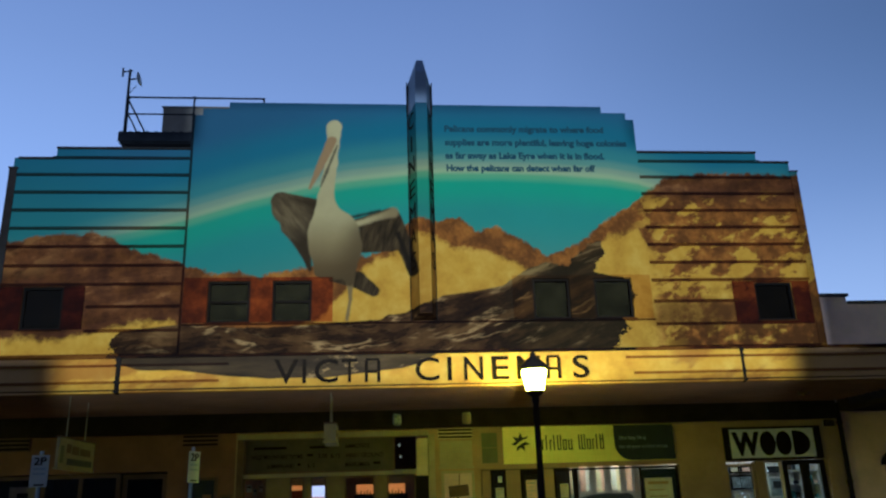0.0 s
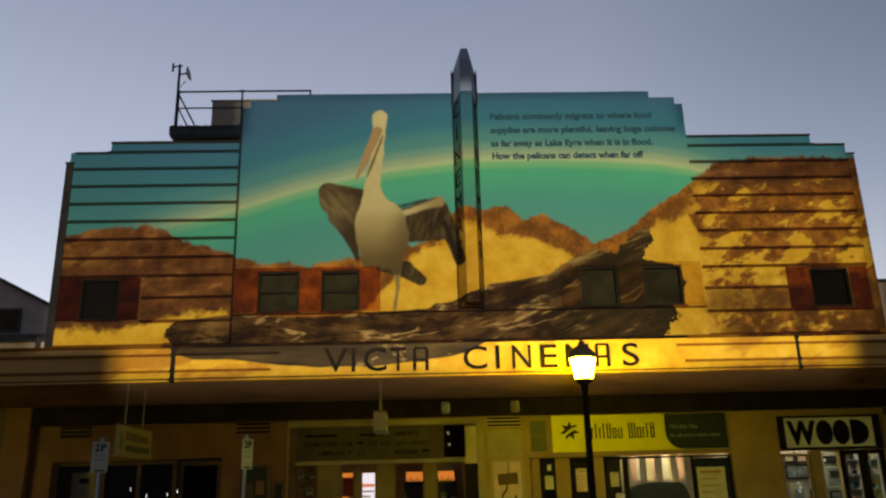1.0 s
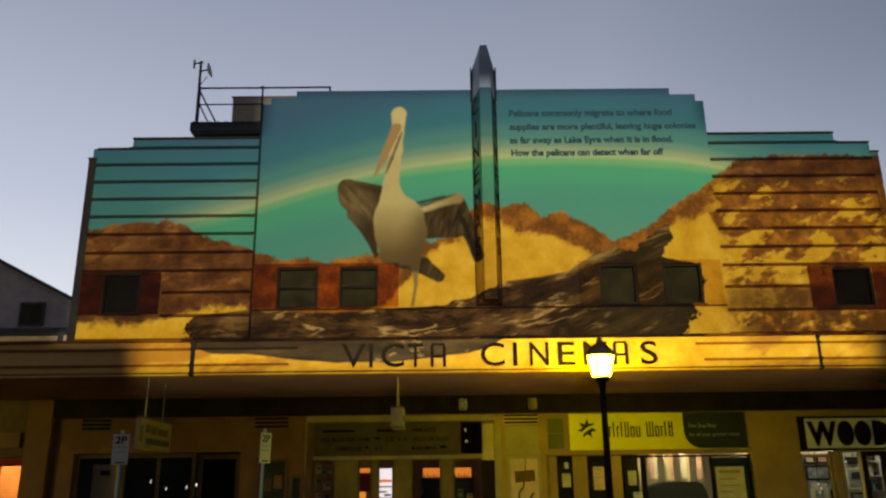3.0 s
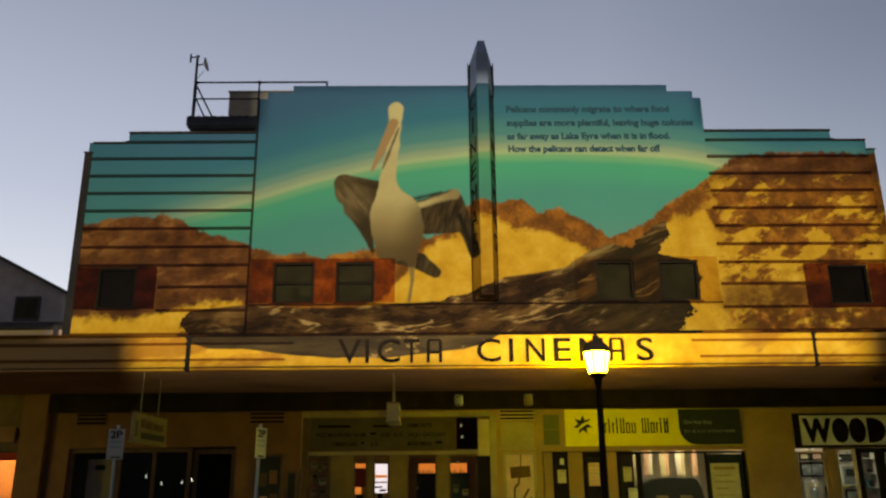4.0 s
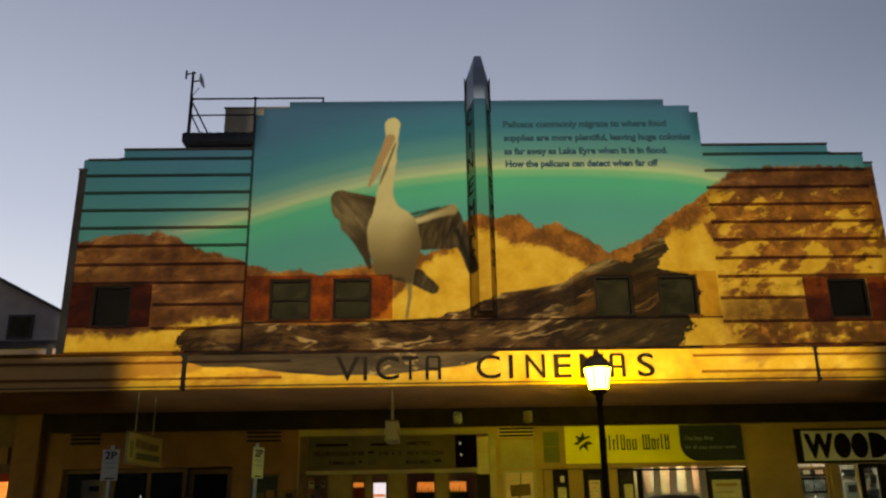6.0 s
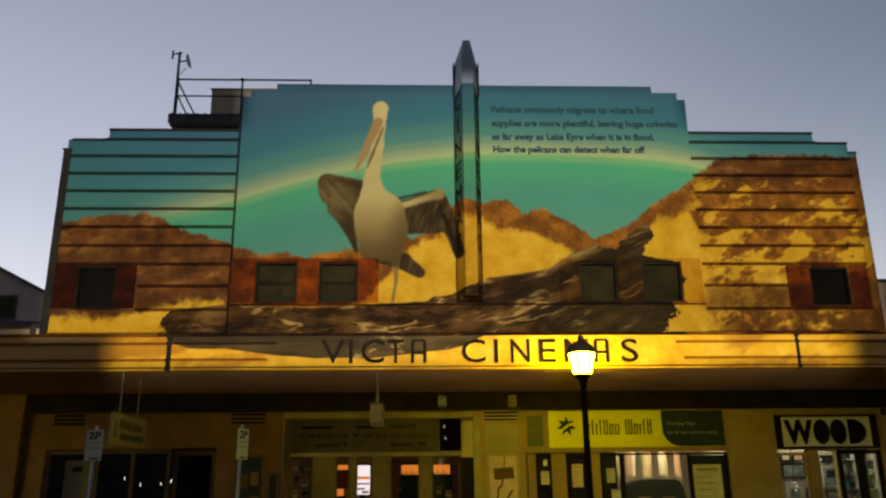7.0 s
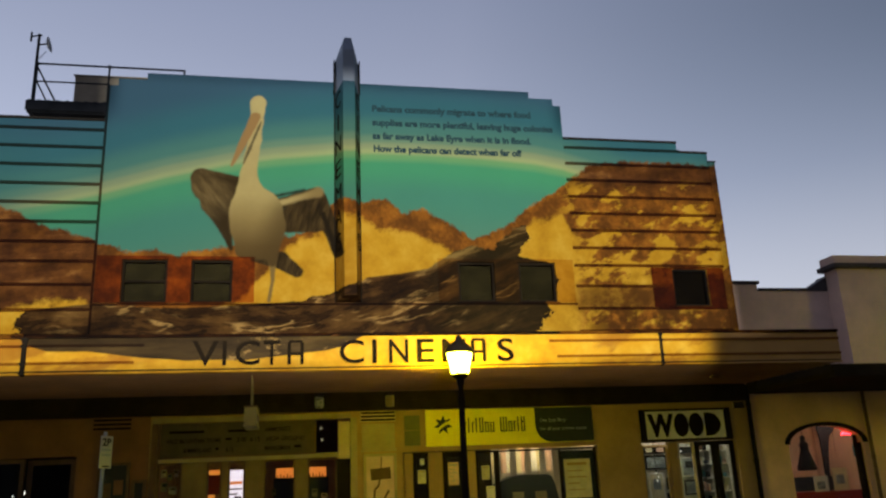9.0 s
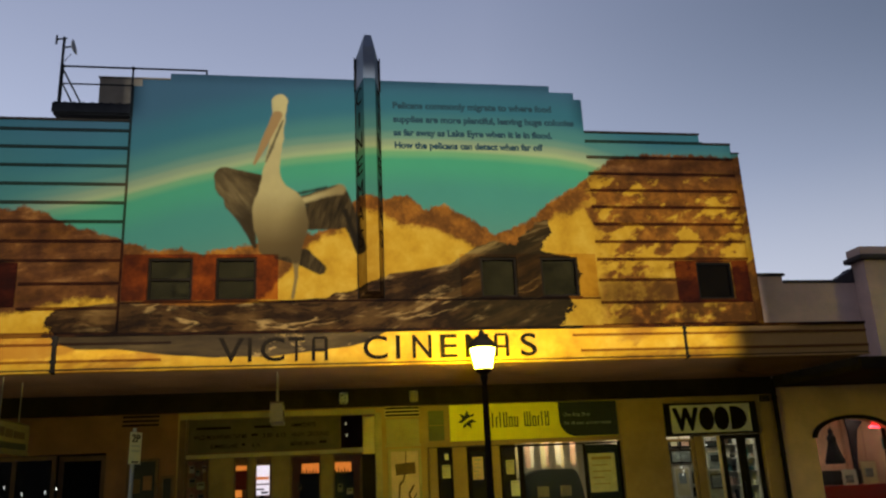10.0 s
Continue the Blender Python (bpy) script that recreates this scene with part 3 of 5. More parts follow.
def lettering(text, width, height, depth=0.02, shear=0.0, weight=0.0):
    """Words as a mesh: fitted to a width and height, standing in x and z with the front at y = 0."""
    cu = bpy.data.curves.new("lettering", "FONT")
    cu.body, cu.extrude, cu.offset, cu.shear = text, 0.05, weight, shear
    cu.resolution_u = 4
    tmp = bpy.data.objects.new("lettering", cu)
    scene.collection.objects.link(tmp)
    me = bpy.data.meshes.new_from_object(tmp.evaluated_get(bpy.context.evaluated_depsgraph_get()))
    bpy.data.objects.remove(tmp)
    bm = bmesh.new()
    bm.from_mesh(me)
    bpy.data.meshes.remove(me)
    lo = [min(v.co[i] for v in bm.verts) for i in range(3)]
    hi = [max(v.co[i] for v in bm.verts) for i in range(3)]
    for v in bm.verts:
        x, y, z = ((v.co[i] - lo[i]) / max(hi[i] - lo[i], 1e-6) for i in range(3))
        v.co = (x * width, -z * depth, y * height)
    return bm


def word_parts(parent, text, x0, x1, y, z, height, mat, weight=0.0, label=""):
    """A line of words, each letter a part of its own."""
    bm = lettering(text, x1 - x0, height, 0.004, 0, weight)
    left, islands = set(bm.verts), []
    while left:
        todo, isle = [left.pop()], []
        while todo:
            v = todo.pop()
            isle.append(v)
            for e in v.link_edges:
                o = e.other_vert(v)
                if o in left:
                    left.remove(o)
                    todo.append(o)
        islands.append((min(v.co.x for v in isle), max(v.co.x for v in isle), isle))
    islands.sort(key=lambda i: i[0])
    groups, end = [], -9.0
    for a, b, isle in islands:
        if a > end - 0.3 * min(b - a, 0.1 * height):
            groups.append(set())
        groups[-1] |= set(isle)
        end = max(end, b)
    for g in groups:
        wb, put_at = bmesh.new(), {}
        for v in g:
            put_at[v] = wb.verts.new(v.co + Vector((x0, y, z)))
        for f in bm.faces:
            if f.verts[0] in g:
                wb.faces.new([put_at[v] for v in f.verts])
        part("letter", wb, mat, parent, label)
    bm.free()


def shifted(bm, x, y, z, turn=0.0):
    bmesh.ops.transform(bm, matrix=pose(x, y, z, 0, 0, turn), verts=bm.verts)
    return bm


def frame_bars(x0, x1, z0, z1, y0, y1, w):
    """A rectangular frame of four butted bars, as one part."""
    bm = box(x0, x0 + w, y0, y1, z0, z1)
    box(x1 - w, x1, y0, y1, z0, z1, 0, bm)
    box(x0 + w, x1 - w, y0, y1, z0, z0 + w, 0, bm)
    box(x0 + w, x1 - w, y0, y1, z1 - w, z1, 0, bm)
    return bm


def glazed(parent, x0, x1, z0, z1, y, frame_mat, w=0.05, bars=(), rails=(), glass=None, name="window"):
    """A framed window under a parent: frame, mullions and panes."""
    fr = part("window_frame", frame_bars(x0, x1, z0, z1, y, y + 0.08, w), frame_mat, parent)
    for b in bars:
        part("mullion", box(b - w / 2, b + w / 2, y + 0.004, y + 0.076, z0 + w, z1 - w), frame_mat, fr)
    for r in rails:
        part("glazing_bar", box(x0 + w, x1 - w, y + 0.008, y + 0.07, r - w / 2, r + w / 2), frame_mat, fr)
    edges = [x0 + w] + [q for b in bars for q in (b - w / 2, b + w / 2)] + [x1 - w]
    for a, b in zip(edges[::2], edges[1::2]):
        p = part("pane", box(a, b, y + 0.035, y + 0.041, z0 + w, z1 - w), glass or M_GLASS, fr)
        p.visible_shadow = False
    return fr


# ---- ground ----
tagged(link(box(-400, 400, -400, 400, -0.5, -0.15), "ground", M_FACING), "dark open ground round the street", "ground", kind="structure")
tagged(link(box(-60, 60, -4.6, 11.9, -0.15, -0.1), "road", M_ASPHALT), "worn grey asphalt street in front of the cinema", "road", kind="structure")
tagged(link(box(-60, 60, 12.05, 16.5, -0.15, 0.0), "pavement", M_PAVING), "grey paved footpath under the awning", "pavement", kind="structure")
tagged(link(box(-60, 60, 11.9, 12.05, -0.15, 0.02, 0.012), "kerb", M_KERB), "pale stone kerb along the street", "kerb", kind="structure")
tagged(link(box(-60, 60, -8.0, -4.6, -0.15, 0.0), "pavement_opposite", M_PAVING), "grey paved footpath across the street", "pavement", kind="structure")
tagged(link(box(-60, 60, -8.6, -8.0, 0.0, 8.5), "wall_opposite", M_FACING), "plain rendered shop row across the street", "wall", kind="structure")

# ---- cinema building: upper facade ----
CX = 1.15
YW, YC = 16.5, 16.44
cinema = thing("cinema_building", (0, 0, 0), "stepped art deco cinema facade covered by a projected landscape picture", "building")
win = {"l": (-7.12, -6.30, 5.27, 6.18), "cl1": (-3.38, -2.50, 5.36, 6.26), "cl2": (-2.04, -1.22, 5.36, 6.26),
       "cr1": (3.52, 4.34, 5.36, 6.26), "cr2": (4.88, 5.74, 5.36, 6.26), "r": (8.56, 9.44, 5.28, 6.15)}
wing_l = part("wing_wall", wall_with_holes(-7.66, -3.9, 3.9, 9.09, YW, YW + 0.35, [win["l"]]), M_PROJECTED, cinema, "ribbed side wall with dusk sky and brown hill picture")
wing_r = part("wing_wall", wall_with_holes(6.2, 9.87, 3.9, 9.09, YW, YW + 0.35, [win["r"]]), M_PROJECTED, cinema, "ribbed side wall with golden bush hill picture")
centre = part("centre_wall", wall_with_holes(-3.9, 6.2, 3.9, 10.13, YC, YC + 0.45, [win["cl1"], win["cl2"], win["cr1"], win["cr2"]]), M_PROJECTED, cinema,
              "tall middle wall with rainbow and sand picture")
for s in (-1, 1):
    a, b = sorted((CX + s * 5.05, CX + s * 7.94))
    part("parapet_step", box(a, b, YW, YW + 0.35, 9.09, 9.30), M_PROJECTED, cinema)
    part("coping", box(a - 0.005, b + 0.005, YW - 0.05, YW + 0.4, 9.30, 9.345, 0.008), M_RIB, cinema)
    a, b = sorted((CX + s * 8.72, CX + s * 8.88))
    part("end_pier", box(a, b, YW - 0.03, YW + 0.35, 3.9, 8.83), M_RIB if s < 0 else M_PROJECTED, cinema)
    a, b = sorted((CX + s * 8.7, CX + s * 8.9))
    part("coping", box(a, b, YW - 0.06, YW + 0.4, 8.83, 8.86, 0.006), M_RIB, cinema)
    a, b = sorted((CX + s * 7.96, CX + s * 8.715))
    part("coping", box(a, b, YW - 0.05, YW + 0.4, 9.055, 9.10, 0.008), M_RIB, cinema)
part("parapet_step", box(CX - 4.87, CX + 4.87, YC, YC + 0.45, 10.13, 10.30), M_PROJECTED, cinema)
part("parapet_step", box(CX - 4.29, CX + 4.29, YC, YC + 0.45, 10.30, 10.46), M_PROJECTED, cinema)
part("side_wall", box(-7.8, -7.45, YW + 0.35, 34, 3.9, 8.8), M_GREY, cinema)
part("side_wall", box(9.7, 10.03, YW + 0.35, 34, 3.9, 8.8), M_GREY, cinema)
part("roof", box(-7.45, 9.7, YW + 0.46, 34, 8.3, 8.5), M_ROOF, cinema)

# horizontal ribs on both wings
for zr in (9.09, 8.69, 8.28, 7.87, 7.46, 7.05, 6.63, 6.22, 5.74, 5.23, 4.72):
    for s in (-1, 1):
        a, b = (5.05, 8.72) if zr > 6.3 or zr < 5.0 else (5.05, 6.98)
        if zr == 6.22:
            a, b = 5.05, 8.72
        if zr == 9.09:
            b = 8.0
        p, q = sorted((CX + s * a, CX + s * b))
        part("rib", box(p, q, YW - 0.045, YW, zr - 0.032, zr + 0.032, 0.008), M_PROJECTED_RIB, wing_l if s < 0 else wing_r)

# red painted bands round the windows, and the windows themselves


def band(x0, x1, z0, z1, y, holes, mat, parent):
    part("painted_band", wall_with_holes(x0, x1, z0, z1, y - 0.02, y, holes), mat, parent, "red painted window band")


band(-7.62, -5.88, 5.23 + 0.04, 6.18, YW, [win["l"]], M_PROJECTED_RED, wing_l)
band(8.05, 9.84, 5.20, 6.18, YW, [win["r"]], M_PROJECTED_RED, wing_r)
band(-3.87, -0.78, 5.36, 6.33, YC, [win["cl1"], win["cl2"]], M_PROJECTED_ORANGE, centre)
band(3.08, 6.16, 5.36, 6.33, YC, [win["cr1"], win["cr2"]], M_PROJECTED_DULL, centre)
for key, (x0, x1, z0, z1) in win.items():
    y = (YC if key[0] == "c" else YW) + 0.03
    wd = thing("window", (0, 0, 0), "dark sash window in a red band of the facade", "window", "upper facade windows")
    glazed(wd, x0 + 0.004, x1 - 0.004, z0 + 0.004, z1 - 0.004, y, M_SASH if key[0] == "c" else M_BLACK, 0.05, (), ((z0 + z1) / 2,) if key[:2] == "cl" else (), M_DARKGLASS)
    part("window_sill", box(x0 - 0.04, x1 + 0.04, y - 0.10, y - 0.052, z0 - 0.03, z0 + 0.0, 0.006), M_PROJECTED_RIB, wd)
    part("blind", box(x0 + 0.01, x1 - 0.01, y + 0.2, y + 0.22, z0, z1), M_PALEBLIND if key[0] == "c" else M_BLIND, wd)
part("ledge", box(-3.9, 6.2, YC - 0.03, YC, 5.30, 5.34, 0.006), M_PROJECTED_RIB, centre)
part("joint_strip", box(-3.93, -3.88, YC - 0.03, YC, 3.9, 10.13, 0.005), M_PROJECTED_RIB, centre)

# projected words of the picture, built as thin letters on the middle wall
for words, x0, x1, z0, hh in (("Pelicans commonly migrate to where food", 1.72, 5.45, 9.72, 0.22), ("supplies are more plentiful, leaving huge colonies", 1.72, 5.97, 9.38, 0.22),
                              ("as far away as Lake Eyre when it is in flood.", 1.72, 5.42, 9.05, 0.22), ("How the pelicans can detect when far off", 1.74, 5.17, 8.74, 0.22)):
    word_parts(centre, words, x0, x1, YC, z0, hh, M_TEXT, 0.045, "dark projected letter")

# ---- fin on the facade ----
fin = thing("sign_fin", (0, 0, 0), "tall pointed vertical sign fin on the cinema wall", "sign")


def prism(levels):
    """A tapering mast from (half front, half back, front y, height) levels; its back stays on the wall."""
    bm, rings = bmesh.new(), []
    for hf, hb, yf, zz in levels:
        rings.append([bm.verts.new(p) for p in ((CX - hf, yf, zz), (CX + hf, yf, zz), (CX + hb, YC - 0.002, zz), (CX - hb, YC - 0.002, zz))])
    for a, b in zip(rings, rings[1:]):
        for i in range(4):
            bm.faces.new((a[i], a[(i + 1) % 4], b[(i + 1) % 4], b[i]))
    bm.faces.new(rings[0]), bm.faces.new(rings[-1])
    return bm


for s in (-1, 1):
    part("side_plate", box(CX + s * 0.284 - 0.011, CX + s * 0.284 + 0.011, YC - 0.16, YC - 0.004, 10.14, 10.95, 0.006), M_DARK, fin, "dark side plate")
part("mast", prism([(0.125, 0.27, 15.75, 5.36), (0.125, 0.27, 15.75, 10.15)]), M_PROJECTED_FIN, fin)
part("mast_top", prism([(0.125, 0.27, 15.75, 10.151), (0.125, 0.27, 15.75, 10.93), (0.075, 0.10, 15.95, 11.33)]), M_FIN_TOP, fin, "grey painted pointed cap")
for s in (-1, 1):
    back = Vector((CX + s * 0.275, YC - 0.02, 0))
    front = Vector((CX + s * 0.13, 15.76, 0))
    part("edge_strip", rod(back + Vector((0, 0, 5.35)), back + Vector((0, 0, 10.93)), 0.014, 6), M_DARK, fin)
    across = back - front
    turn = math.degrees(math.atan2(across.y, across.x))
    for i, ch in enumerate("CINEMAS"):
        zc = 9.66 - i * 0.545
        bm = lettering(ch, 0.40 if ch != "I" else 0.07, 0.36, 0.008, 0, -0.012)
        if s < 0:
            shifted(bm, -(0.40 if ch != "I" else 0.07) / 2, 0, zc)
            mid = back.lerp(front, 0.5)
            shifted(bm, mid.x - 0.006, mid.y, 0, turn + 180)
        else:
            shifted(bm, -(0.40 if ch != "I" else 0.07) / 2, 0, zc)
            mid = back.lerp(front, 0.5)
            shifted(bm, mid.x + 0.006, mid.y, 0, turn)
        part("letter", bm, M_LETTER, fin, "dark sign letter")

# ---- roof platform, rail and aerial ----
plat = thing("roof_platform", (-4.9, 17.2, 8.5), "dark steel access platform with handrail on the roof", "platform")


def local(bm, ob):
    bmesh.ops.translate(bm, verts=bm.verts, vec=-Vector(ob.location))
    return bm


part("deck", local(box(-5.65, -4.02, 16.95, 18.2, 9.66, 9.96, 0.01), plat), M_STEEL, plat)
for i in range(9):
    part("deck_slat", local(box(-5.65 + i * 0.19, -5.59 + i * 0.19, 16.94, 18.2, 9.961, 9.968), plat), M_STEEL, plat)
for xx in (-5.56, -4.1):
    for yy in (17.1, 18.1):
        part("leg", local(rod((xx, yy, 8.5), (xx, yy, 9.67), 0.035), plat), M_STEEL, plat)
for xx, zt in ((-5.55, 10.88), (-4.06, 10.88), (-2.46, 10.87)):
    part("post", local(rod((xx, 17.0, 9.9 if xx < -4 else 8.5), (xx, 17.0, zt), 0.022), plat), M_STEEL, plat)
part("handrail", local(rod((-5.56, 17.0, 10.86), (-2.44, 17.0, 10.86), 0.022), plat), M_STEEL, plat)
part("mid_rail", local(rod((-5.56, 17.0, 10.43), (-4.04, 17.0, 10.43), 0.018), plat), M_STEEL, plat)
part("brace", local(rod((-5.53, 17.0, 10.75), (-5.13, 17.0, 9.98), 0.02), plat), M_STEEL, plat)
part("brace", local(rod((-5.53, 17.0, 10.42), (-5.31, 17.0, 9.98), 0.018), plat), M_STEEL, plat)
part("brace", local(rod((-5.65, 16.98, 9.7), (-5.38, 16.98, 9.45), 0.03), plat), M_STEEL, plat)
for zz in (10.86, 10.43):
    for xx in (-5.55, -4.06):
        part("clamp", local(box(xx - 0.034, xx + 0.034, 16.965, 17.035, zz - 0.034, zz + 0.034, 0.01), plat), M_STEEL, plat)
part("toe_board", local(box(-5.68, -4.0, 16.90, 16.938, 9.70, 9.93, 0.006), plat), M_STEEL, plat)
aerial = thing("aerial_mast", (-5.58, 17.0, 9.96), "slim roof aerial mast with a small dish", "antenna")
part("pole", rod((0, 0, 0.03), (0, 0, 1.62), 0.03), M_STEEL, aerial)
part("arm", rod((-0.16, 0, 1.56), (0.06, 0, 1.6), 0.018), M_STEEL, aerial)
part("whip", rod((-0.16, 0, 1.44), (-0.16, 0, 1.66), 0.022), M_STEEL, aerial)
dish = part("dish", lathe([(0.02, 0.0), (0.1, 0.012), (0.17, 0.05), (0.175, 0.06), (0.1, 0.03), (0.02, 0.02)]), M_DISH, aerial, "pale round dish", True)
dish.matrix_local = pose(0.18, -0.02, 1.36, 0, 80, 0)
part("dish_bracket", rod((0, 0, 1.36), (0.19, -0.02, 1.38), 0.018), M_STEEL, aerial)
part("cable", rod((0.17, 0, 1.2), (0.03, 0, 1.0), 0.008), M_STEEL, aerial)
hut = thing("roof_plant_box", (-4.4, 18.0, 8.5), "grey rendered plant box on the cinema roof", "roof box")
part("body", box(-0.55, 1.5, -0.3, 1.4, 0, 2.47, 0.01), M_HUTWALL, hut)
part("lid", box(-0.58, 1.53, -0.33, 1.43, 2.471, 2.50, 0.006), M_HUTWALL, hut)

# ---- awning over the footpath ----
YF = 13.2
awn = thing("street_awning", (0, 0, 0), "long cantilevered street awning with a banded fascia", "awning")
part("soffit", box(-9.6, 9.93, YF + 0.1, 16.40, 3.50, 3.60), M_SOFFIT, awn)
for i in range(13):
    part("soffit_batten", box(-9.6, 9.93, YF + 0.22 + i * 0.24, YF + 0.245 + i * 0.24, 3.488, 3.50), M_SOFFIT, awn)
part("awning_roof", box(-9.6, 9.93, YF + 0.1, 16.49, 3.98, 4.02), M_ROOF, awn)
for x0, x1, dy in ((-9.6, -4.07, 0.02), (-4.03, 6.43, 0.0), (6.47, 10.03, 0.02)):
    fa = part("fascia", box(x0, x1, YF + dy, YF + 0.1, 3.56, 4.06), M_FASCIA, awn, "awning fascia washed by the projected picture")
    part("top_trim", box(x0, x1, YF + dy - 0.05, YF + 0.1, 4.062, 4.11, 0.01), M_PROJECTED_RIB, fa)
    part("bottom_trim", box(x0, x1, YF + dy - 0.02, YF + 0.1, 3.50, 3.535, 0.006), M_FASCIA, fa)
    part("drip_groove", box(x0, x1, YF + dy + 0.02, YF + 0.1, 3.537, 3.558), M_DARK, fa)
    runs = ((x0, x1, 3.945), (x0, x1, 3.675)) if dy else ((-4.0, -2.30, 3.945), (-4.0, -2.44, 3.675), (4.38, 6.41, 3.945), (4.50, 6.41, 3.675))
    for a, b, zz in runs:
        part("band_strip", box(a, b, YF + dy - 0.03, YF + dy, zz - 0.021, zz + 0.021, 0.006), M_STRIP, fa)
for bx, half in ((-4.05, 0.036), (6.45, 0.022)):
    part("joint_bracket", box(bx - half, bx + half, YF - 0.035, YF + 0.1, 3.49, 4.08, 0.008), M_DARK, awn, "dark joint bracket")
    for zz in (3.53, 3.675, 3.945, 4.04):
        part("bracket_collar", box(bx - half - 0.014, bx + half + 0.014, YF - 0.05, YF - 0.0, zz - 0.024, zz + 0.024, 0.008), M_DARK, awn)
part("bulkhead", box(-7.75, 9.93, 16.40, 16.46, 3.12, 3.50), M_BULK, awn, "black transom strip under the awning")
sign = thing("cinema_sign", (0, YF, 3.6), "row of dark art deco letters on the awning fascia", "sign")
for ch, x0, x1 in (("V", -1.56, -1.02), ("I", -1.10, -1.04), ("C", -0.90, -0.52), ("T", -0.46, -0.20), ("A", -0.08, 0.18),
                   ("C", 0.76, 1.16), ("I", 1.30, 1.37), ("N", 1.58, 1.90), ("E", 2.05, 2.34), ("M", 2.48, 2.88), ("A", 2.98, 3.23), ("S", 3.44, 3.72)):
    if ch == "V":
        x1 = -1.17
    if ch == "A":
        a = box(x0, x0 + 0.055, -0.038, -0.003, 0.005, 0.36)
        box(x1 - 0.055, x1, -0.038, -0.003, 0.005, 0.36, 0, a)
        box(x0 + 0.02, x1 - 0.02, -0.038, -0.003, 0.3605, 0.395, 0, a)
        box(x0 + 0.0555, x1 - 0.0555, -0.038, -0.003, 0.15, 0.195, 0, a)
        part("letter", a, M_LETTER, sign)
        continue
    part("letter", shifted(lettering(ch, x1 - x0, 0.39, 0.035, 0, 0.006), x0, -0.003, 0.005), M_LETTER, sign)

# ---- shopfront wall under the awning ----
YS = 16.5
holes = [(-7.30, -3.95, 0.0, 2.42), (-2.62, 1.18, 0.0, 3.02), (2.22, 6.36, 0.0, 2.28), (7.36, 9.58, 0.0, 2.30)]
tagged(link(wall_with_holes(-7.66, -2.66, 0.0, 3.9, YS, YS + 0.25, holes[:1]), "wall_shopfront_1", M_BROWNWALL), "brown rendered shopfront wall under the awning", "wall", kind="structure")
tagged(link(wall_with_holes(-2.66, 9.93, 0.0, 3.9, YS, YS + 0.25, holes[1:]), "wall_shopfront_2", M_OCHRE), "ochre rendered shopfront wall under the awning", "wall", kind="structure")


def room(x0, x1, depth, mat, label):
    """A plain shop room behind the front: floor, back, sides and ceiling."""
    y0, y1 = YS + 0.26, YS + 0.26 + depth
    tagged(link(box(x0, x1, y0, y1, -0.1, 0.0), "floor_shop", M_BROWN), "dark shop floor", "floor", kind="structure")
    tagged(link(box(x0, x1, y0, y1, 3.3, 3.4), "ceiling_shop", mat), label, "ceiling", kind="structure")
    tagged(link(box(x0, x1, y1, y1 + 0.1, 0.0, 3.3), "wall_back", mat), label, "wall", kind="structure")
    for a, b in ((x0, x0 + 0.05), (x1 - 0.05, x1)):
        tagged(link(box(a, b, y0, y1 - 0.002, 0.0, 3.3), "wall_side", mat), label, "wall", kind="structure")


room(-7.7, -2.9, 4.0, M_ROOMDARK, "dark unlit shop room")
room(-2.88, 1.5, 5.0, M_ORANGEWALL, "warm orange cinema foyer wall")
room(1.9, 6.55, 3.2, M_ROOMWHITE, "pale lit shop room")
room(7.05, 10.0, 2.6, M_ROOMWHITE, "white lit gallery shop room")


def leaf(parent, x0, x1, z1, mat, y, glass=None, rail=None):
    """A glazed door leaf with stiles, kick panel and pull handle."""
    d = part("door_leaf", frame_bars(x0, x1, 0.02, z1, y, y + 0.05, 0.09), mat, parent)
    part("kick_panel", box(x0 + 0.09, x1 - 0.09, y + 0.01, y + 0.04, 0.11, 0.4), mat, d)
    if rail:
        part("door_rail", box(x0 + 0.09, x1 - 0.09, y + 0.006, y + 0.044, rail - 0.04, rail + 0.04), mat, d)
    p = part("pane", box(x0 + 0.09, x1 - 0.09, y + 0.022, y + 0.028, 0.4, z1 - 0.09), glass or M_GLASS, d)
    p.visible_shadow = False
    part("handle", rod((x1 - 0.05, y - 0.04, 0.9), (x1 - 0.05, y - 0.04, 1.3), 0.014, 8), M_STEEL, d)


def vent(x0, x1, z0, z1, mat):
    v = thing("wall_vent", (x0, YS, z0), "painted wall vent with three dark slots", "vent", "wall vents")
    part("plate", box(0, x1 - x0, -0.02, -0.002, 0, z1 - z0, 0.004), mat, v)
    for i in range(3):
        zz = (i + 0.5) * (z1 - z0) / 3
        part("slat", box(0.01, x1 - x0 - 0.01, -0.035, -0.021, zz - 0.02, zz + 0.02, 0.004), M_DARK, v)


vent(-3.70, -3.00, 2.87, 3.11, M_BROWNWALL)
vent(1.37, 2.08, 2.90, 3.11, M_CREAM)
vent(-7.2, -6.6, 2.87, 3.11, M_BROWN)
vent(9.60, 9.88, 2.96, 3.10, M_CREAM)

# dark shop beside the cinema
shop_a = thing("dark_shopfront", (0, 0, 0), "unlit timber shopfront with large dark windows", "shopfront")
glazed(shop_a, -7.28, -6.35, 0.5, 2.40, YS + 0.06, M_BROWN, 0.07)
glazed(shop_a, -6.33, -4.86, 0.5, 2.40, YS + 0.06, M_BROWN, 0.07, (-5.6,))
part("stall_riser", box(-7.28, -4.86, YS + 0.05, YS + 0.2, 0.0, 0.498), M_BROWN, shop_a)
leaf(shop_a, -4.82, -3.97, 2.38, M_BROWN, YS + 0.12, M_DARKGLASS)
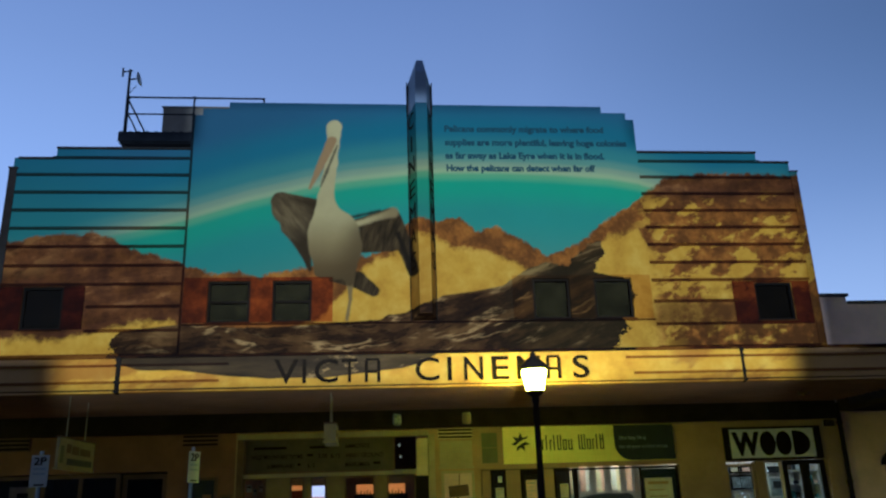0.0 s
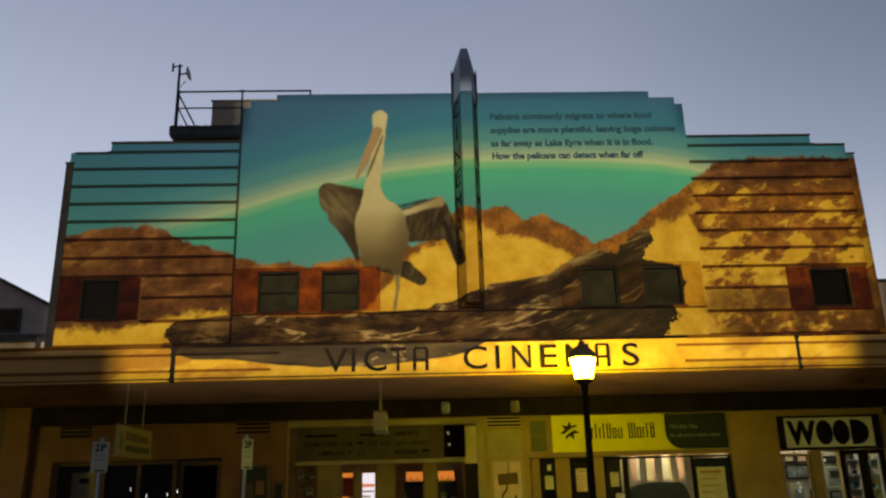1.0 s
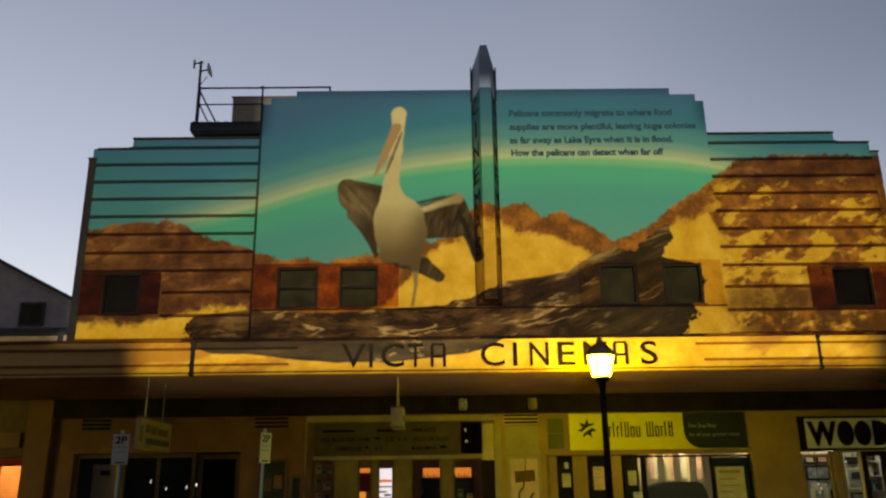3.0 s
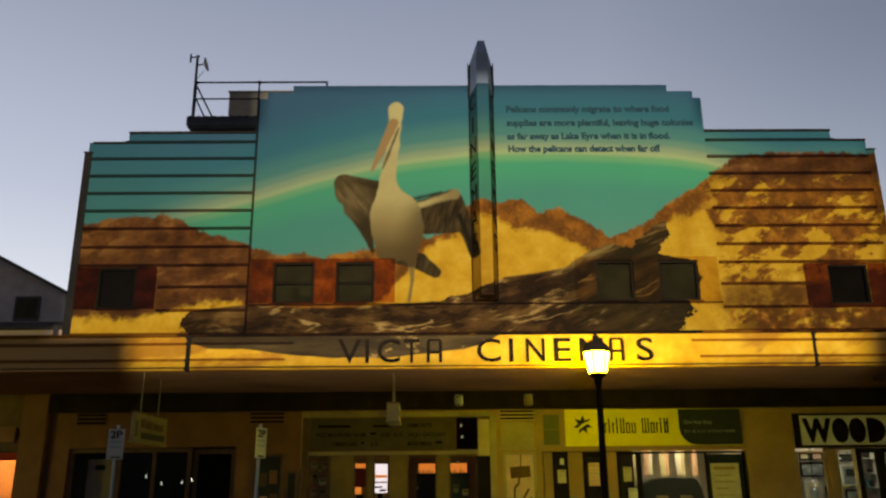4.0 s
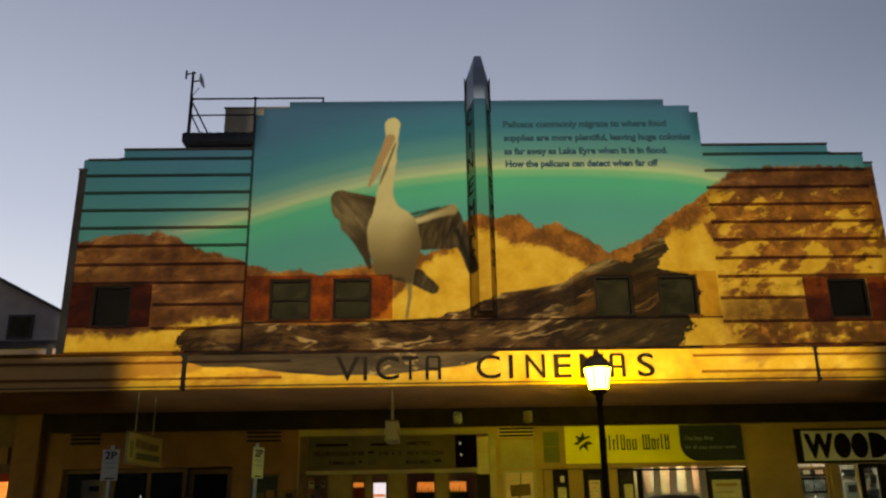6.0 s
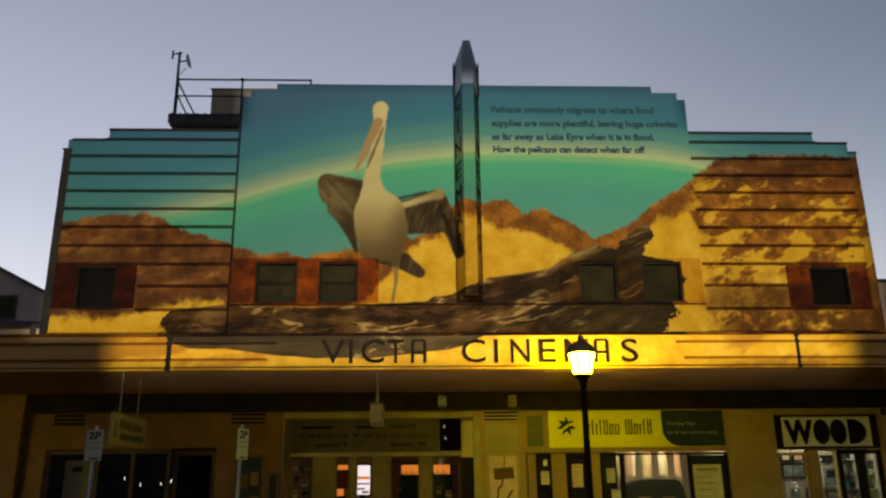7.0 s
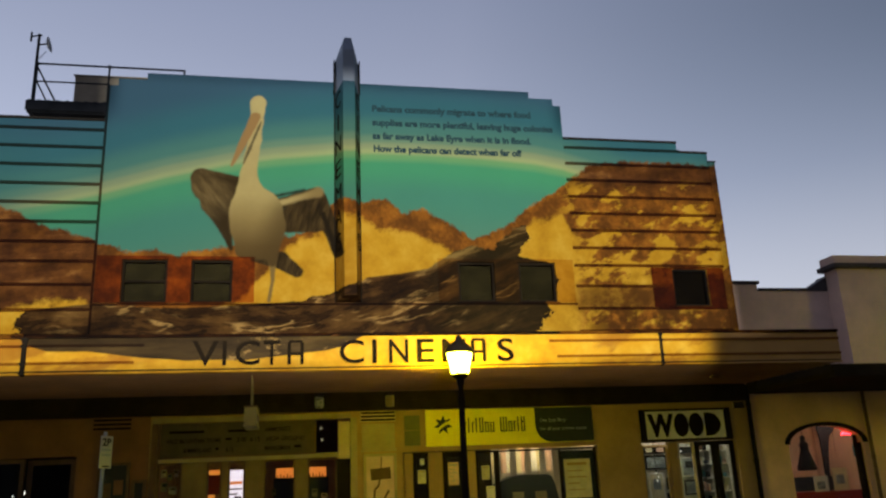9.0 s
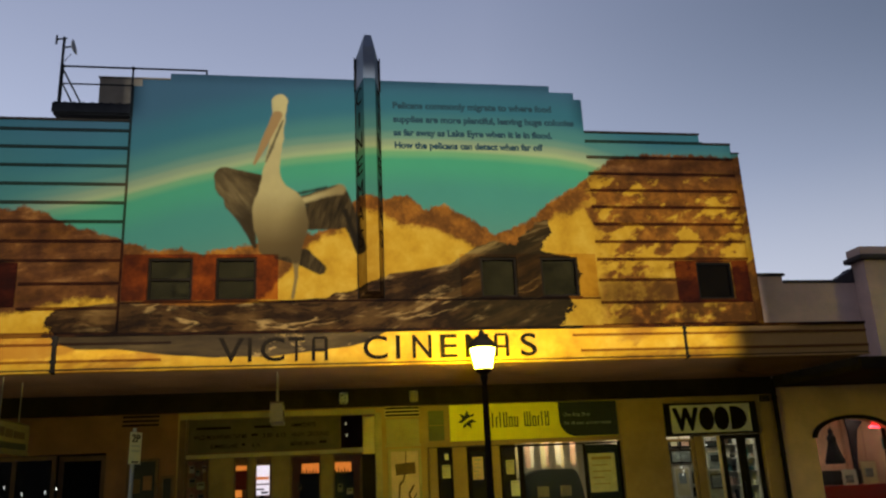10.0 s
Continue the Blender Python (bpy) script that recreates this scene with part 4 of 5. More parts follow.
board = thing("notice_board", (-7.05, 16.9, 0.0), "pale notice board inside the dark shop window", "notice board")
part("panel", box(0, 0.5, 0, 0.03, 0.5, 2.22, 0.005), M_POSTER, board)
for q in (0.03, 0.43):
    part("leg", box(q, q + 0.04, 0, 0.03, 0, 0.499), M_BROWN, board)
part("clip", box(0.16, 0.36, -0.02, -0.001, 2.0, 2.1, 0.005), M_DARK, board)
for bx, bz in ((-5.95, 1.86), (-5.62, 1.72), (-5.20, 1.74), (-5.0, 1.79)):
    b = thing("small_shop_light", (bx, 17.2, bz), "tiny white light inside the dark shop", "light", "dark shop lights")
    part("bulb", lathe([(0.002, -0.016), (0.010, -0.008), (0.012, 0.003), (0.006, 0.016), (0.005, 0.05)], 10), M_SPARK, b, "", True)
    part("stem", rod((0, 0, 0.05), (0, 0, 3.3 - bz), 0.005, 6), M_DARK, b)

# display cases with posters


def display_case(x0, x1, z0, z1, poster, label, frame_mat):
    c = thing("poster_case", (x0, YS, z0), label, "poster case", "poster cases")
    wd, ht = x1 - x0, z1 - z0
    part("case_frame", frame_bars(0, wd, 0, ht, -0.07, -0.002, 0.05), frame_mat, c)
    part("poster", box(0.051, wd - 0.051, -0.03, -0.006, 0.051, ht - 0.051), poster, c)
    return c


case = display_case(1.42, 2.08, 0.9, 2.27, M_POSTER, "framed pink film poster beside the cinema doors", M_DIMCREAM)
pb = part("poster_block", box(-0.2, 0.2, -0.034, -0.031, -0.11, 0.11), M_BROWN, case, "grey brown printed block")
pb.matrix_local = pose(0.34, 0, 0.98, 0, -4, 0)
for a, b, r in (((0.36, 1.31), (0.35, 1.09), 0.011), ((0.32, 0.87), (0.30, 0.76), 0.02), ((0.30, 0.76), (0.22, 0.68), 0.022), ((0.22, 0.68), (0.2, 0.4), 0.02), ((0.5, 0.66), (0.4, 0.5), 0.022), ((0.4, 0.5), (0.46, 0.3), 0.02), ((0.55, 0.5), (0.47, 0.36), 0.014)):
    part("poster_line", rod((a[0], -0.028, a[1]), (b[0], -0.028, b[1]), r, 8), M_BROWN, case)
case = display_case(-3.55, -2.98, 0.9, 2.28, M_CHARCOAL, "dark framed notice case with prints beside the entrance", M_BROWN)
for i, (px, pz, m_) in enumerate(((0.09, 0.75, M_BROWN), (0.30, 0.80, M_BROWNWALL), (0.12, 0.30, M_POSTER), (0.32, 0.35, M_BROWN))):
    part("print", box(px, px + 0.16, -0.036, -0.031, pz, pz + 0.26), m_, case)
case = display_case(-2.93, -2.68, 1.2, 1.95, M_CHARCOAL, "small dark notice case on the entrance pier", M_BROWN)
panel = thing("light_panel", (1.40, YS, 2.36), "cream painted panel over the film poster", "panel")
part("panel", box(0, 0.66, -0.03, -0.002, 0, 0.50, 0.006), M_DIMCREAM, panel)
part("trim_strip", box(-0.03, 0.69, -0.05, -0.004, -0.05, -0.004, 0.005), M_DIMCREAM, panel)

# cinema entrance with its programme board
ent = thing("cinema_entrance", (0, 0, 0), "cream framed cinema entrance with glazed doors", "entrance")
part("head_beam", box(-2.62, 1.18, YS - 0.05, YS + 0.24, 2.98, 3.08, 0.01), M_DIMCREAM, ent)
part("jamb", box(-2.62, -2.50, YS - 0.04, YS + 0.24, 0.0, 2.978, 0.008), M_BROWN, ent)
part("jamb", box(1.17, 1.30, YS - 0.04, YS + 0.24, 0.0, 3.0, 0.008), M_DIMCREAM, ent)
part("transom", box(-2.498, 0.92, YS + 0.02, YS + 0.2, 2.24, 2.33, 0.006), M_DIMCREAM, ent)
for a, b in ((-2.05, -1.59), (-1.31, -1.19), (-0.87, -0.51), (0.09, 0.33)):
    part("door_post", box(a, b, YS + 0.06, YS + 0.16, 0.0, 2.238, 0.006), M_DOORTIMBER, ent)
part("side_panel", box(0.93, 1.16, YS - 0.03, YS + 0.1, 2.20, 2.93, 0.008), M_CREAM, ent, "pale side panel")
tp = part("transom_pane", box(0.47, 0.925, YS + 0.1, YS + 0.106, 2.335, 2.975), M_DARKGLASS, ent)
tp.visible_shadow = False
for x0, x1 in ((-2.498, -2.052), (-1.588, -1.312), (-1.188, -0.872), (-0.508, 0.088), (0.332, 0.902)):
    glazed(ent, x0, x1, 0.02, 2.236, YS + 0.08, M_BROWN, 0.03)
    part("push_bar", rod((x0 + 0.03, YS + 0.06, 1.05), (x1 - 0.03, YS + 0.06, 1.05), 0.012, 8), M_STEEL, ent)
part("side_post", box(0.905, 1.168, YS + 0.05, YS + 0.2, 0.0, 2.198, 0.006), M_DARK, ent)
mar = thing("programme_board", (-2.46, YS, 2.34), "dim lettered film programme board over the doors", "sign")
part("board", box(0, 2.92, 0.0, 0.06, 0, 0.62, 0.006), M_MARQUEE, mar)
part("board_frame", frame_bars(-0.03, 2.95, -0.03, 0.65, -0.03, -0.001, 0.03), M_BROWN, mar)
for words, x0, x1, z0 in (("AMMONITE", 1.95, 2.45, 0.43), ("WILD MOUNTAIN THYME", 0.10, 1.12, 0.25), ("3.00  6.15", 1.42, 1.86, 0.25), ("HIGH GROUND", 1.98, 2.72, 0.25),
                          ("SUMMERLAND", 0.42, 0.95, 0.07), ("6.15", 1.22, 1.36, 0.07), ("MARKSMAN", 1.96, 2.44, 0.07)):
    word_parts(mar, words, x0, x1, -0.001, z0, 0.09, M_LETTER, 0.01)
for x0, x1, z0 in ((0.15, 0.80, 0.44), (1.25, 1.62, 0.44), (1.02, 1.08, 0.11), (2.52, 2.66, 0.11), (1.20, 1.32, 0.29)):
    part("text_bar", box(x0, x1, -0.005, -0.001, z0, z0 + 0.05), M_LETTER, mar)
for bx, bz in ((0.30, 2.82), (0.50, 2.83), (0.26, 2.62), (0.52, 2.60)):
    b = thing("foyer_light", (bx + 0.1, 16.9, bz), "small bright foyer bulb behind the glass", "light", "foyer lights")
    part("bulb", lathe([(0.004, -0.03), (0.02, -0.015), (0.024, 0.005), (0.012, 0.03)], 10), M_SPARK, b, "", True)
    part("stem", rod((0, 0, 0.03), (0, 0, 3.3 - bz), 0.005, 6), M_DARK, b)
# cards and leaflets inside the end doors
for cx, cz, cw, ch, cm in ((-2.44, 1.98, 0.1, 0.14, 0), (-2.32, 1.92, 0.09, 0.12, 1), (-2.2, 1.98, 0.08, 0.13, 2), (-2.43, 1.72, 0.12, 0.16, 1), (-2.28, 1.66, 0.14, 0.14, 0), (-2.42, 1.46, 0.09, 0.14, 2), (-2.26, 1.42, 0.12, 0.17, 1),
                           (0.42, 1.5, 0.1, 0.15, 1), (0.6, 1.44, 0.12, 0.12, 2), (-0.36, 1.56, 0.08, 0.12, 1)):
    card = thing("leaflet", (cx, YS + 0.14, cz), "small pale leaflet taped inside a cinema door", "leaflet", "leaflets on the cinema doors")
    part("sheet", box(0, cw, 0, 0.004, 0, ch), (M_PAPER, M_BOXCREAM, M_POSTER)[cm], card)
    part("print_bar", box(cw * 0.15, cw * 0.85, -0.003, -0.0005, ch * 0.55, ch * 0.85), (M_BROWN, M_CHARCOAL, M_BROWN)[cm], card)
# foyer contents
sc = thing("menu_screen", (-1.24, 17.2, 0.0), "lit white menu screen on a stand in the foyer", "screen")
part("stand", box(0.1, 0.2, 0.02, 0.06, 0.0, 1.49, 0.01), M_DARK, sc)
part("screen", box(0, 0.30, 0, 0.04, 1.5, 2.08, 0.008), M_TUBE, sc)
part("menu_bar", box(0.01, 0.29, -0.006, -0.001, 1.80, 1.86), M_ORANGELIT, sc)
part("menu_bar", box(0.01, 0.29, -0.006, -0.001, 1.70, 1.725), M_BROWN, sc)
part("menu_bar", box(0.02, 0.2, -0.006, -0.001, 1.60, 1.63), M_CHARCOAL, sc)
part("menu_bar", box(0.14, 0.28, -0.006, -0.001, 1.53, 1.57), M_CHARCOAL, sc)
op = thing("lit_poster_stand", (-1.63, 17.2, 0.0), "narrow lit orange poster stand in the foyer", "light panel")
part("base", box(0.04, 0.2, 0.0, 0.04, 0.0, 1.47), M_DARK, op)
part("lit_head", box(0, 0.24, 0, 0.04, 2.0, 2.09), M_ORANGELIT, op)
part("poster", box(0, 0.24, 0.001, 0.04, 1.62, 1.999), M_REDTRIM, op)
part("lit_foot", box(0, 0.15, 0, 0.04, 1.48, 1.619), M_ORANGELIT, op)
for px, wz, k in ((-0.29, 0.35, 5), (0.36, 0.36, 5)):
    op = thing("lit_wall_panel", (px, 17.3, 1.89), "orange lit panel with small bottles in the foyer", "light panel", "foyer light panels")
    part("panel", box(0, wz, 0, 0.03, 0, 0.19, 0.006), M_ORANGELIT, op)
    part("cabinet", box(-0.05, wz + 0.05, 0.0, 0.3, -1.89, -0.01, 0.01), M_CHARCOAL, op)
    for i in range(k):
        part("bottle", rod((0.03 + i * 0.065, -0.04, -0.01), (0.03 + i * 0.065, -0.04, 0.05 + 0.03 * (i % 2)), 0.016, 8, 0.008), M_BROWN, op)
ct = thing("foyer_counter", (-0.4, 18.7, 0.0), "dark counter inside the foyer", "counter")
part("body", box(-1.7, 1.4, 0.0, 0.6, 0.0, 1.0, 0.01), M_BROWN, ct)
part("top", box(-1.74, 1.44, -0.04, 0.64, 1.001, 1.05, 0.008), M_DARK, ct)

# printer supplies shop
ysign = thing("yellow_shop_sign", (2.70, YS, 2.37), "bright yellow shop sign with a star and a charcoal end panel", "sign")
part("backing", box(0, 3.60, -0.05, -0.002, 0, 0.73, 0.006), M_YELLOW, ysign)
corner = [(2.67 - 0.35 * math.sin(a), 0.36 - 0.35 * math.cos(a)) for a in [math.pi / 2 * i / 8 for i in range(9)]]
dark_end = [(3.59, 0.01)] + corner + [(2.32, 0.722), (3.59, 0.722)]
part("end_panel", plate(dark_end, -0.058, -0.051), M_CHARCOAL, ysign, "charcoal rounded end panel")
star = [((0.20 if i % 2 == 0 else 0.10) * math.sin(math.pi * i / 7) + 0.36, (0.20 if i % 2 == 0 else 0.10) * math.cos(math.pi * i / 7) + 0.42) for i in range(14)]
part("star", plate(star, -0.056, -0.051), M_CHARCOAL, ysign, "dark star mark")
swoosh = [(0.25 + 0.27 * k / 8, 0.36 + 0.13 * math.sin(math.pi * 0.55 * k / 8)) for k in range(9)]
part("star_swoosh", plate(swoosh + [(a + 0.02, b - 0.05) for a, b in reversed(swoosh)], -0.059, -0.0565), M_YELLOW, ysign, "yellow swoosh across the star")
# narrow strokes in place of the brand lettering: stems, some tied at the top or foot
xx = 0.80
for stems, tall, tie in ((1, 0, 1), (1, 1, 0), (1, 0, 1), (1, 1, 0), (2, 1, 2), (2, 0, 3), (2, 0, 2), (0, 0, 0), (3, 1, 2), (2, 0, 3), (1, 0, 1), (1, 1, 0), (2, 1, 3)):
    top = 0.55 if tall else 0.46
    bm = None
    for k in range(stems):
        bm = box(xx + k * 0.058, xx + k * 0.058 + 0.027, -0.056, -0.051, 0.25, top, 0, bm)
    wide = xx + max(stems - 1, 0) * 0.058 + (0.027 if stems > 1 else 0.05)
    if tie & 1:
        box(xx + 0.027, wide, -0.0555, -0.051, 0.434, 0.46, 0, bm)
    if tie & 2:
        box(xx + 0.027, wide, -0.0555, -0.051, 0.25, 0.274, 0, bm)
    if bm:
        part("lettering_shape", bm, M_CHARCOAL, ysign)
    xx = wide + (0.05 if stems == 0 else 0.03)
word_parts(ysign, "One Stop Shop", 2.42, 2.99, -0.0585, 0.40, 0.10, M_PALETEXT)
word_parts(ysign, "for all your printer needs", 2.42, 3.44, -0.0585, 0.23, 0.09, M_PALETEXT)
sbox = thing("meter_box", (2.26, YS, 2.40), "dull green box panel beside the yellow sign", "panel")
part("panel", box(0, 0.32, -0.04, -0.002, 0, 0.3, 0.006), M_OLIVE, sbox)
part("panel", box(0, 0.32, -0.035, -0.002, 0.31, 0.60, 0.006), M_OLIVE, sbox)
shop_b = thing("printer_shopfront", (0, 0, 0), "timber shopfront with lit windows and taped notices", "shopfront")
for a, b in ((2.25, 2.42), (2.74, 3.03), (3.52, 3.72)):
    part("post", box(a, b, YS + 0.03, YS + 0.2, 0.0, 2.258, 0.006), M_OCHRE, shop_b)
glazed(shop_b, 2.422, 2.738, 0.5, 2.258, YS + 0.06, M_DARK, 0.04)
leaf(shop_b, 3.032, 3.518, 2.25, M_DARK, YS + 0.1)
glazed(shop_b, 3.722, 4.178, 0.5, 2.258, YS + 0.06, M_DARK, 0.05)
glazed(shop_b, 4.18, 6.34, 0.5, 2.258, YS + 0.06, M_DARK, 0.04, (5.55,))
# added dark sheet, hides the lit room so these panes look unlit
part("dark_backing", box(2.24, 4.16, YS + 0.5, YS + 0.53, 0.0, 3.29), M_ROOMDARK, shop_b)
part("stall_riser", box(2.24, 2.74, YS + 0.05, YS + 0.2, 0.0, 0.498), M_BROWN, shop_b)
part("stall_riser", box(3.44, 6.34, YS + 0.05, YS + 0.2, 0.0, 0.498), M_BROWN, shop_b)


def notice(x, z, wd, ht, mat, label, y=YS + 0.09):
    n = thing("window_notice", (x, y, z), label, "notice", "notices in shop windows")
    part("sheet", box(0, wd, -0.004, 0.0, 0, ht), mat, n)
    for k in range(5):
        part("print_bar", box(wd * 0.12, wd * (0.86, 0.7, 0.8, 0.55, 0.75)[k], -0.007, -0.0045, ht * (0.84 - 0.16 * k), ht * ((0.91, 0.87, 0.87, 0.87, 0.86)[k] - 0.16 * k)), M_OCHRE if mat == M_PAPER else M_PALETEXT, n)
    return n


for q in ((2.52, 1.66, 0.17, 0.26, M_PAPER), (2.58, 2.02, 0.08, 0.12, M_WHITE), (3.15, 1.6, 0.22, 0.45, M_POSTER), (3.85, 1.68, 0.17, 0.28, M_PAPER), (3.93, 1.25, 0.18, 0.30, M_WHITE), (5.62, 1.24, 0.58, 0.78, M_PAPER)):
    notice(*q, "paper notice taped inside a shop window")
part("dark_board", box(5.59, 6.352, YS + 0.12, YS + 0.14, 0.6, 2.2, 0.01), M_CHARCOAL, shop_b)
for i in range(8):
    bl = thing("window_blind", (4.26 + i * 0.17 + 0.05 * (i % 2), YS + 0.9, 1.78 + 0.02 * (i % 3)), "pale hanging sample strip in the lit window", "blind", "hanging strips in the lit window")
    part("strip", box(0, 0.07 + 0.05 * (i % 2), 0, 0.01, 0, 3.29 - 1.78 - 0.02 * (i % 3)), (M_PAPER, M_POSTER, M_WHITE)[i % 3], bl)
# dark rounded reflection in the pane, built as a solid behind it
car = thing("car_reflection_shape", (4.3, 17.2, 0.0), "dark rounded solid standing in for a car reflection in the shop window", "display")
part("body", plate(rounded([(0, 0.0), (0, 1.4), (0.3, 1.7), (0.9, 1.74), (1.3, 1.55), (1.35, 0.0)], 4), 0, 0.5), M_CHARCOAL, car)
for i in range(2):
    part("carton", box(0.34 + i * 0.5, 0.58 + i * 0.5, -0.06, -0.002, 1.18, 1.40, 0.008), M_BOXCREAM, car)

# gallery shop with the black and white board
wood = thing("black_and_white_shop_sign", (7.35, YS, 2.325), "white sign board with bold black lettering in a dark frame", "sign")
part("board", box(0.13, 2.02, -0.04, -0.002, 0.02, 0.62, 0.004), M_WHITE, wood)
part("frame", frame_bars(0.0, 2.14, -0.02, 0.66, -0.06, -0.041, 0.045), M_DARK, wood)
part("end_block", box(0.046, 0.14, -0.058, -0.042, 0.026, 0.614), M_DARK, wood)
part("end_block", box(1.99, 2.094, -0.058, -0.042, 0.026, 0.614), M_DARK, wood)
part("letter", shifted(lettering("W", 0.60, 0.49, 0.012, 0, 0.05), 0.19, -0.041, 0.07), M_LETTER, wood)
for ox in (0.79, 1.14):
    el = [(ox + 0.17 + 0.17 * math.cos(2 * math.pi * i / 24), 0.315 + 0.25 * math.sin(2 * math.pi * i / 24)) for i in range(24)]
    part("letter", plate(el, -0.053, -0.041), M_LETTER, wood, "solid black letter o")
dd = [(1.52, 0.065), (1.52, 0.565)] + [(1.60 + 0.29 * math.sin(math.pi * i / 12), 0.315 + 0.25 * math.cos(math.pi * i / 12)) for i in range(13)]
part("letter", plate(dd, -0.053, -0.041), M_LETTER, wood, "solid black letter d")
shop_c = thing("gallery_shopfront", (0, 0, 0), "lit gallery shopfront with dark double doors", "shopfront")
glazed(shop_c, 7.37, 7.99, 0.4, 2.24, YS + 0.06, M_OCHRE, 0.045)
part("stall_riser", box(7.37, 7.99, YS + 0.05, YS + 0.2, 0.0, 0.398), M_BROWN, shop_c)
part("post", box(8.0, 8.19, YS + 0.03, YS + 0.2, 0.0, 2.29, 0.006), M_OCHRE, shop_c)
glazed(shop_c, 8.195, 8.60, 0.4, 2.295, YS + 0.06, M_CREAM, 0.035)
part("stall_riser", box(8.195, 8.60, YS + 0.05, YS + 0.2, 0.0, 0.398), M_BROWN, shop_c)
leaf(shop_c, 8.64, 9.11, 2.29, M_DARK, YS + 0.1)
leaf(shop_c, 9.115, 9.56, 2.29, M_DARK, YS + 0.1)
screen = thing("exhibition_screen", (7.3, 17.4, 0.0), "scuffed white screen hung with pictures in the gallery window", "screen")
part("panel", box(0, 1.72, 0, 0.03, 0.05, 2.6, 0.004), M_SLATEWHITE, screen)
for q in (0.05, 1.55):
    part("foot", box(q, q + 0.1, -0.12, 0.15, 0.0, 0.049, 0.006), M_STEEL, screen)
random.seed(7)
for i, (px, py, pz, pw, ph) in enumerate(((7.80, 17.36, 1.74, 0.50, 0.30), (7.84, 17.36, 1.02, 0.36, 0.64), (8.26, 17.36, 1.3, 0.16, 0.24), (8.66, 17.36, 2.06, 0.34, 0.14), (8.65, 17.36, 1.55, 0.38, 0.43),
                                          (8.68, 17.36, 1.16, 0.3, 0.32), (7.80, 17.36, 2.08, 0.22, 0.16), (8.06, 17.36, 2.08, 0.24, 0.16), (8.24, 17.36, 1.02, 0.2, 0.2), (9.62, 18.2, 1.7, 0.24, 0.3))):
    pic = thing("small_framed_picture", (px, py, pz), "small framed picture hung in the gallery", "picture", "gallery pictures")
    part("frame", frame_bars(0, pw, 0, ph, 0, 0.02, 0.03), M_WHITE if i in (1, 4) else M_DARK, pic)
    part("image", box(0.022, pw - 0.022, 0.004, 0.016, 0.022, ph - 0.022), (M_SLATE, M_PAPER, M_POSTER, M_CHARCOAL, M_SLATE)[i % 5], pic)
    if i in (1, 4):
        part("print_patch", box(pw * 0.25, pw * 0.75, 0.0, 0.0035, ph * 0.45, ph * 0.8), M_SLATE if i == 1 else M_CHARCOAL, pic)
    part("hanger", rod((pw / 2, 0.01, ph), (pw / 2, 0.01, 3.3 - pz), 0.003, 5), M_STEEL, pic)
for i in range(2):
    sh = thing("display_shelf", ((9.10, 9.53)[i], 17.5, 0.0), "white shelf unit with small goods", "shelf", "gallery shelves")
    part("upright", box(0, 0.03, 0, 0.3, 0, 2.25), M_WHITE, sh)
    part("upright", box(0.37, 0.40, 0, 0.3, 0, 2.25), M_WHITE, sh)
    part("back", box(0.031, 0.369, 0.28, 0.299, 0, 2.25), M_WHITE, sh)
    for k in range(7):
        part("shelf_board", box(0.031, 0.369, 0, 0.279, 0.3 + k * 0.30, 0.32 + k * 0.30), M_WHITE, sh)
        for q in range(3):
            gx = 0.045 + q * 0.108
            part("goods", box(gx, gx + 0.05 + 0.04 * random.random(), 0.05, 0.16, 0.321 + k * 0.30, 0.321 + k * 0.30 + 0.06 + 0.16 * random.random(), 0.008),
                 (M_BROWN, M_GREY, M_CHARCOAL, M_TEAL, M_PAPER, M_WHITE)[random.randrange(6)], sh)
for bx, bz in ((7.80, 1.5), (7.83, 1.58), (7.79, 1.66), (8.3, 2.06), (8.36, 2.08), (8.42, 2.1)):
    b = thing("small_shop_light", (bx, 16.85, bz), "tiny warm fairy light in the gallery window", "light", "gallery fairy lights")
    part("bulb", lathe([(0.003, -0.018), (0.013, -0.01), (0.015, 0.003), (0.006, 0.018)], 8), M_SPARK, b, "", True)
    part("stem", rod((0, 0, 0.018), (0, 0, 3.3 - bz), 0.003, 5), M_DARK, b)
pole = thing("downpipe", (9.96, YS - 0.06, 0.0), "dark downpipe between the two buildings", "pipe")
part("pipe", rod((0, 0, 0), (0, 0, 3.45), 0.05, 12), M_DARK, pole, "", True)
for zz in (0.6, 1.8, 3.0):
    part("collar", rod((0, 0, zz), (0, 0, zz + 0.06), 0.062, 12), M_DARK, pole)

# added rod in place of the pilaster's dark edge, shaped like a pipe
pilaster_edge = thing("downpipe", (12.86, YS - 0.05, 0.0), "thin brown rod standing in for the dark pilaster edge beside the arched window", "pipe")
part("pipe", rod((0, 0, 0), (0, 0, 3.255), 0.04, 12), M_BROWN, pilaster_edge, "", True)
for zz in (0.6, 1.8, 3.0):
    part("collar", rod((0, 0, zz), (0, 0, zz + 0.05), 0.05, 12), M_BROWN, pilaster_edge)

# ---- neighbour with the arched window ----
nb = thing("neighbour_building", (0, 0, 0), "grey rendered shop building with stepped parapet", "building")
AX, AW, AZ = 11.78, 0.94, 2.14
arch = [(AX - AW, 0.55), (AX - AW, AZ)] + [(AX - AW * math.cos(math.pi * i / 14), AZ + 0.40 * math.sin(math.pi * i / 14)) for i in range(1, 14)] + [(AX + AW, AZ), (AX + AW, 0.55)]


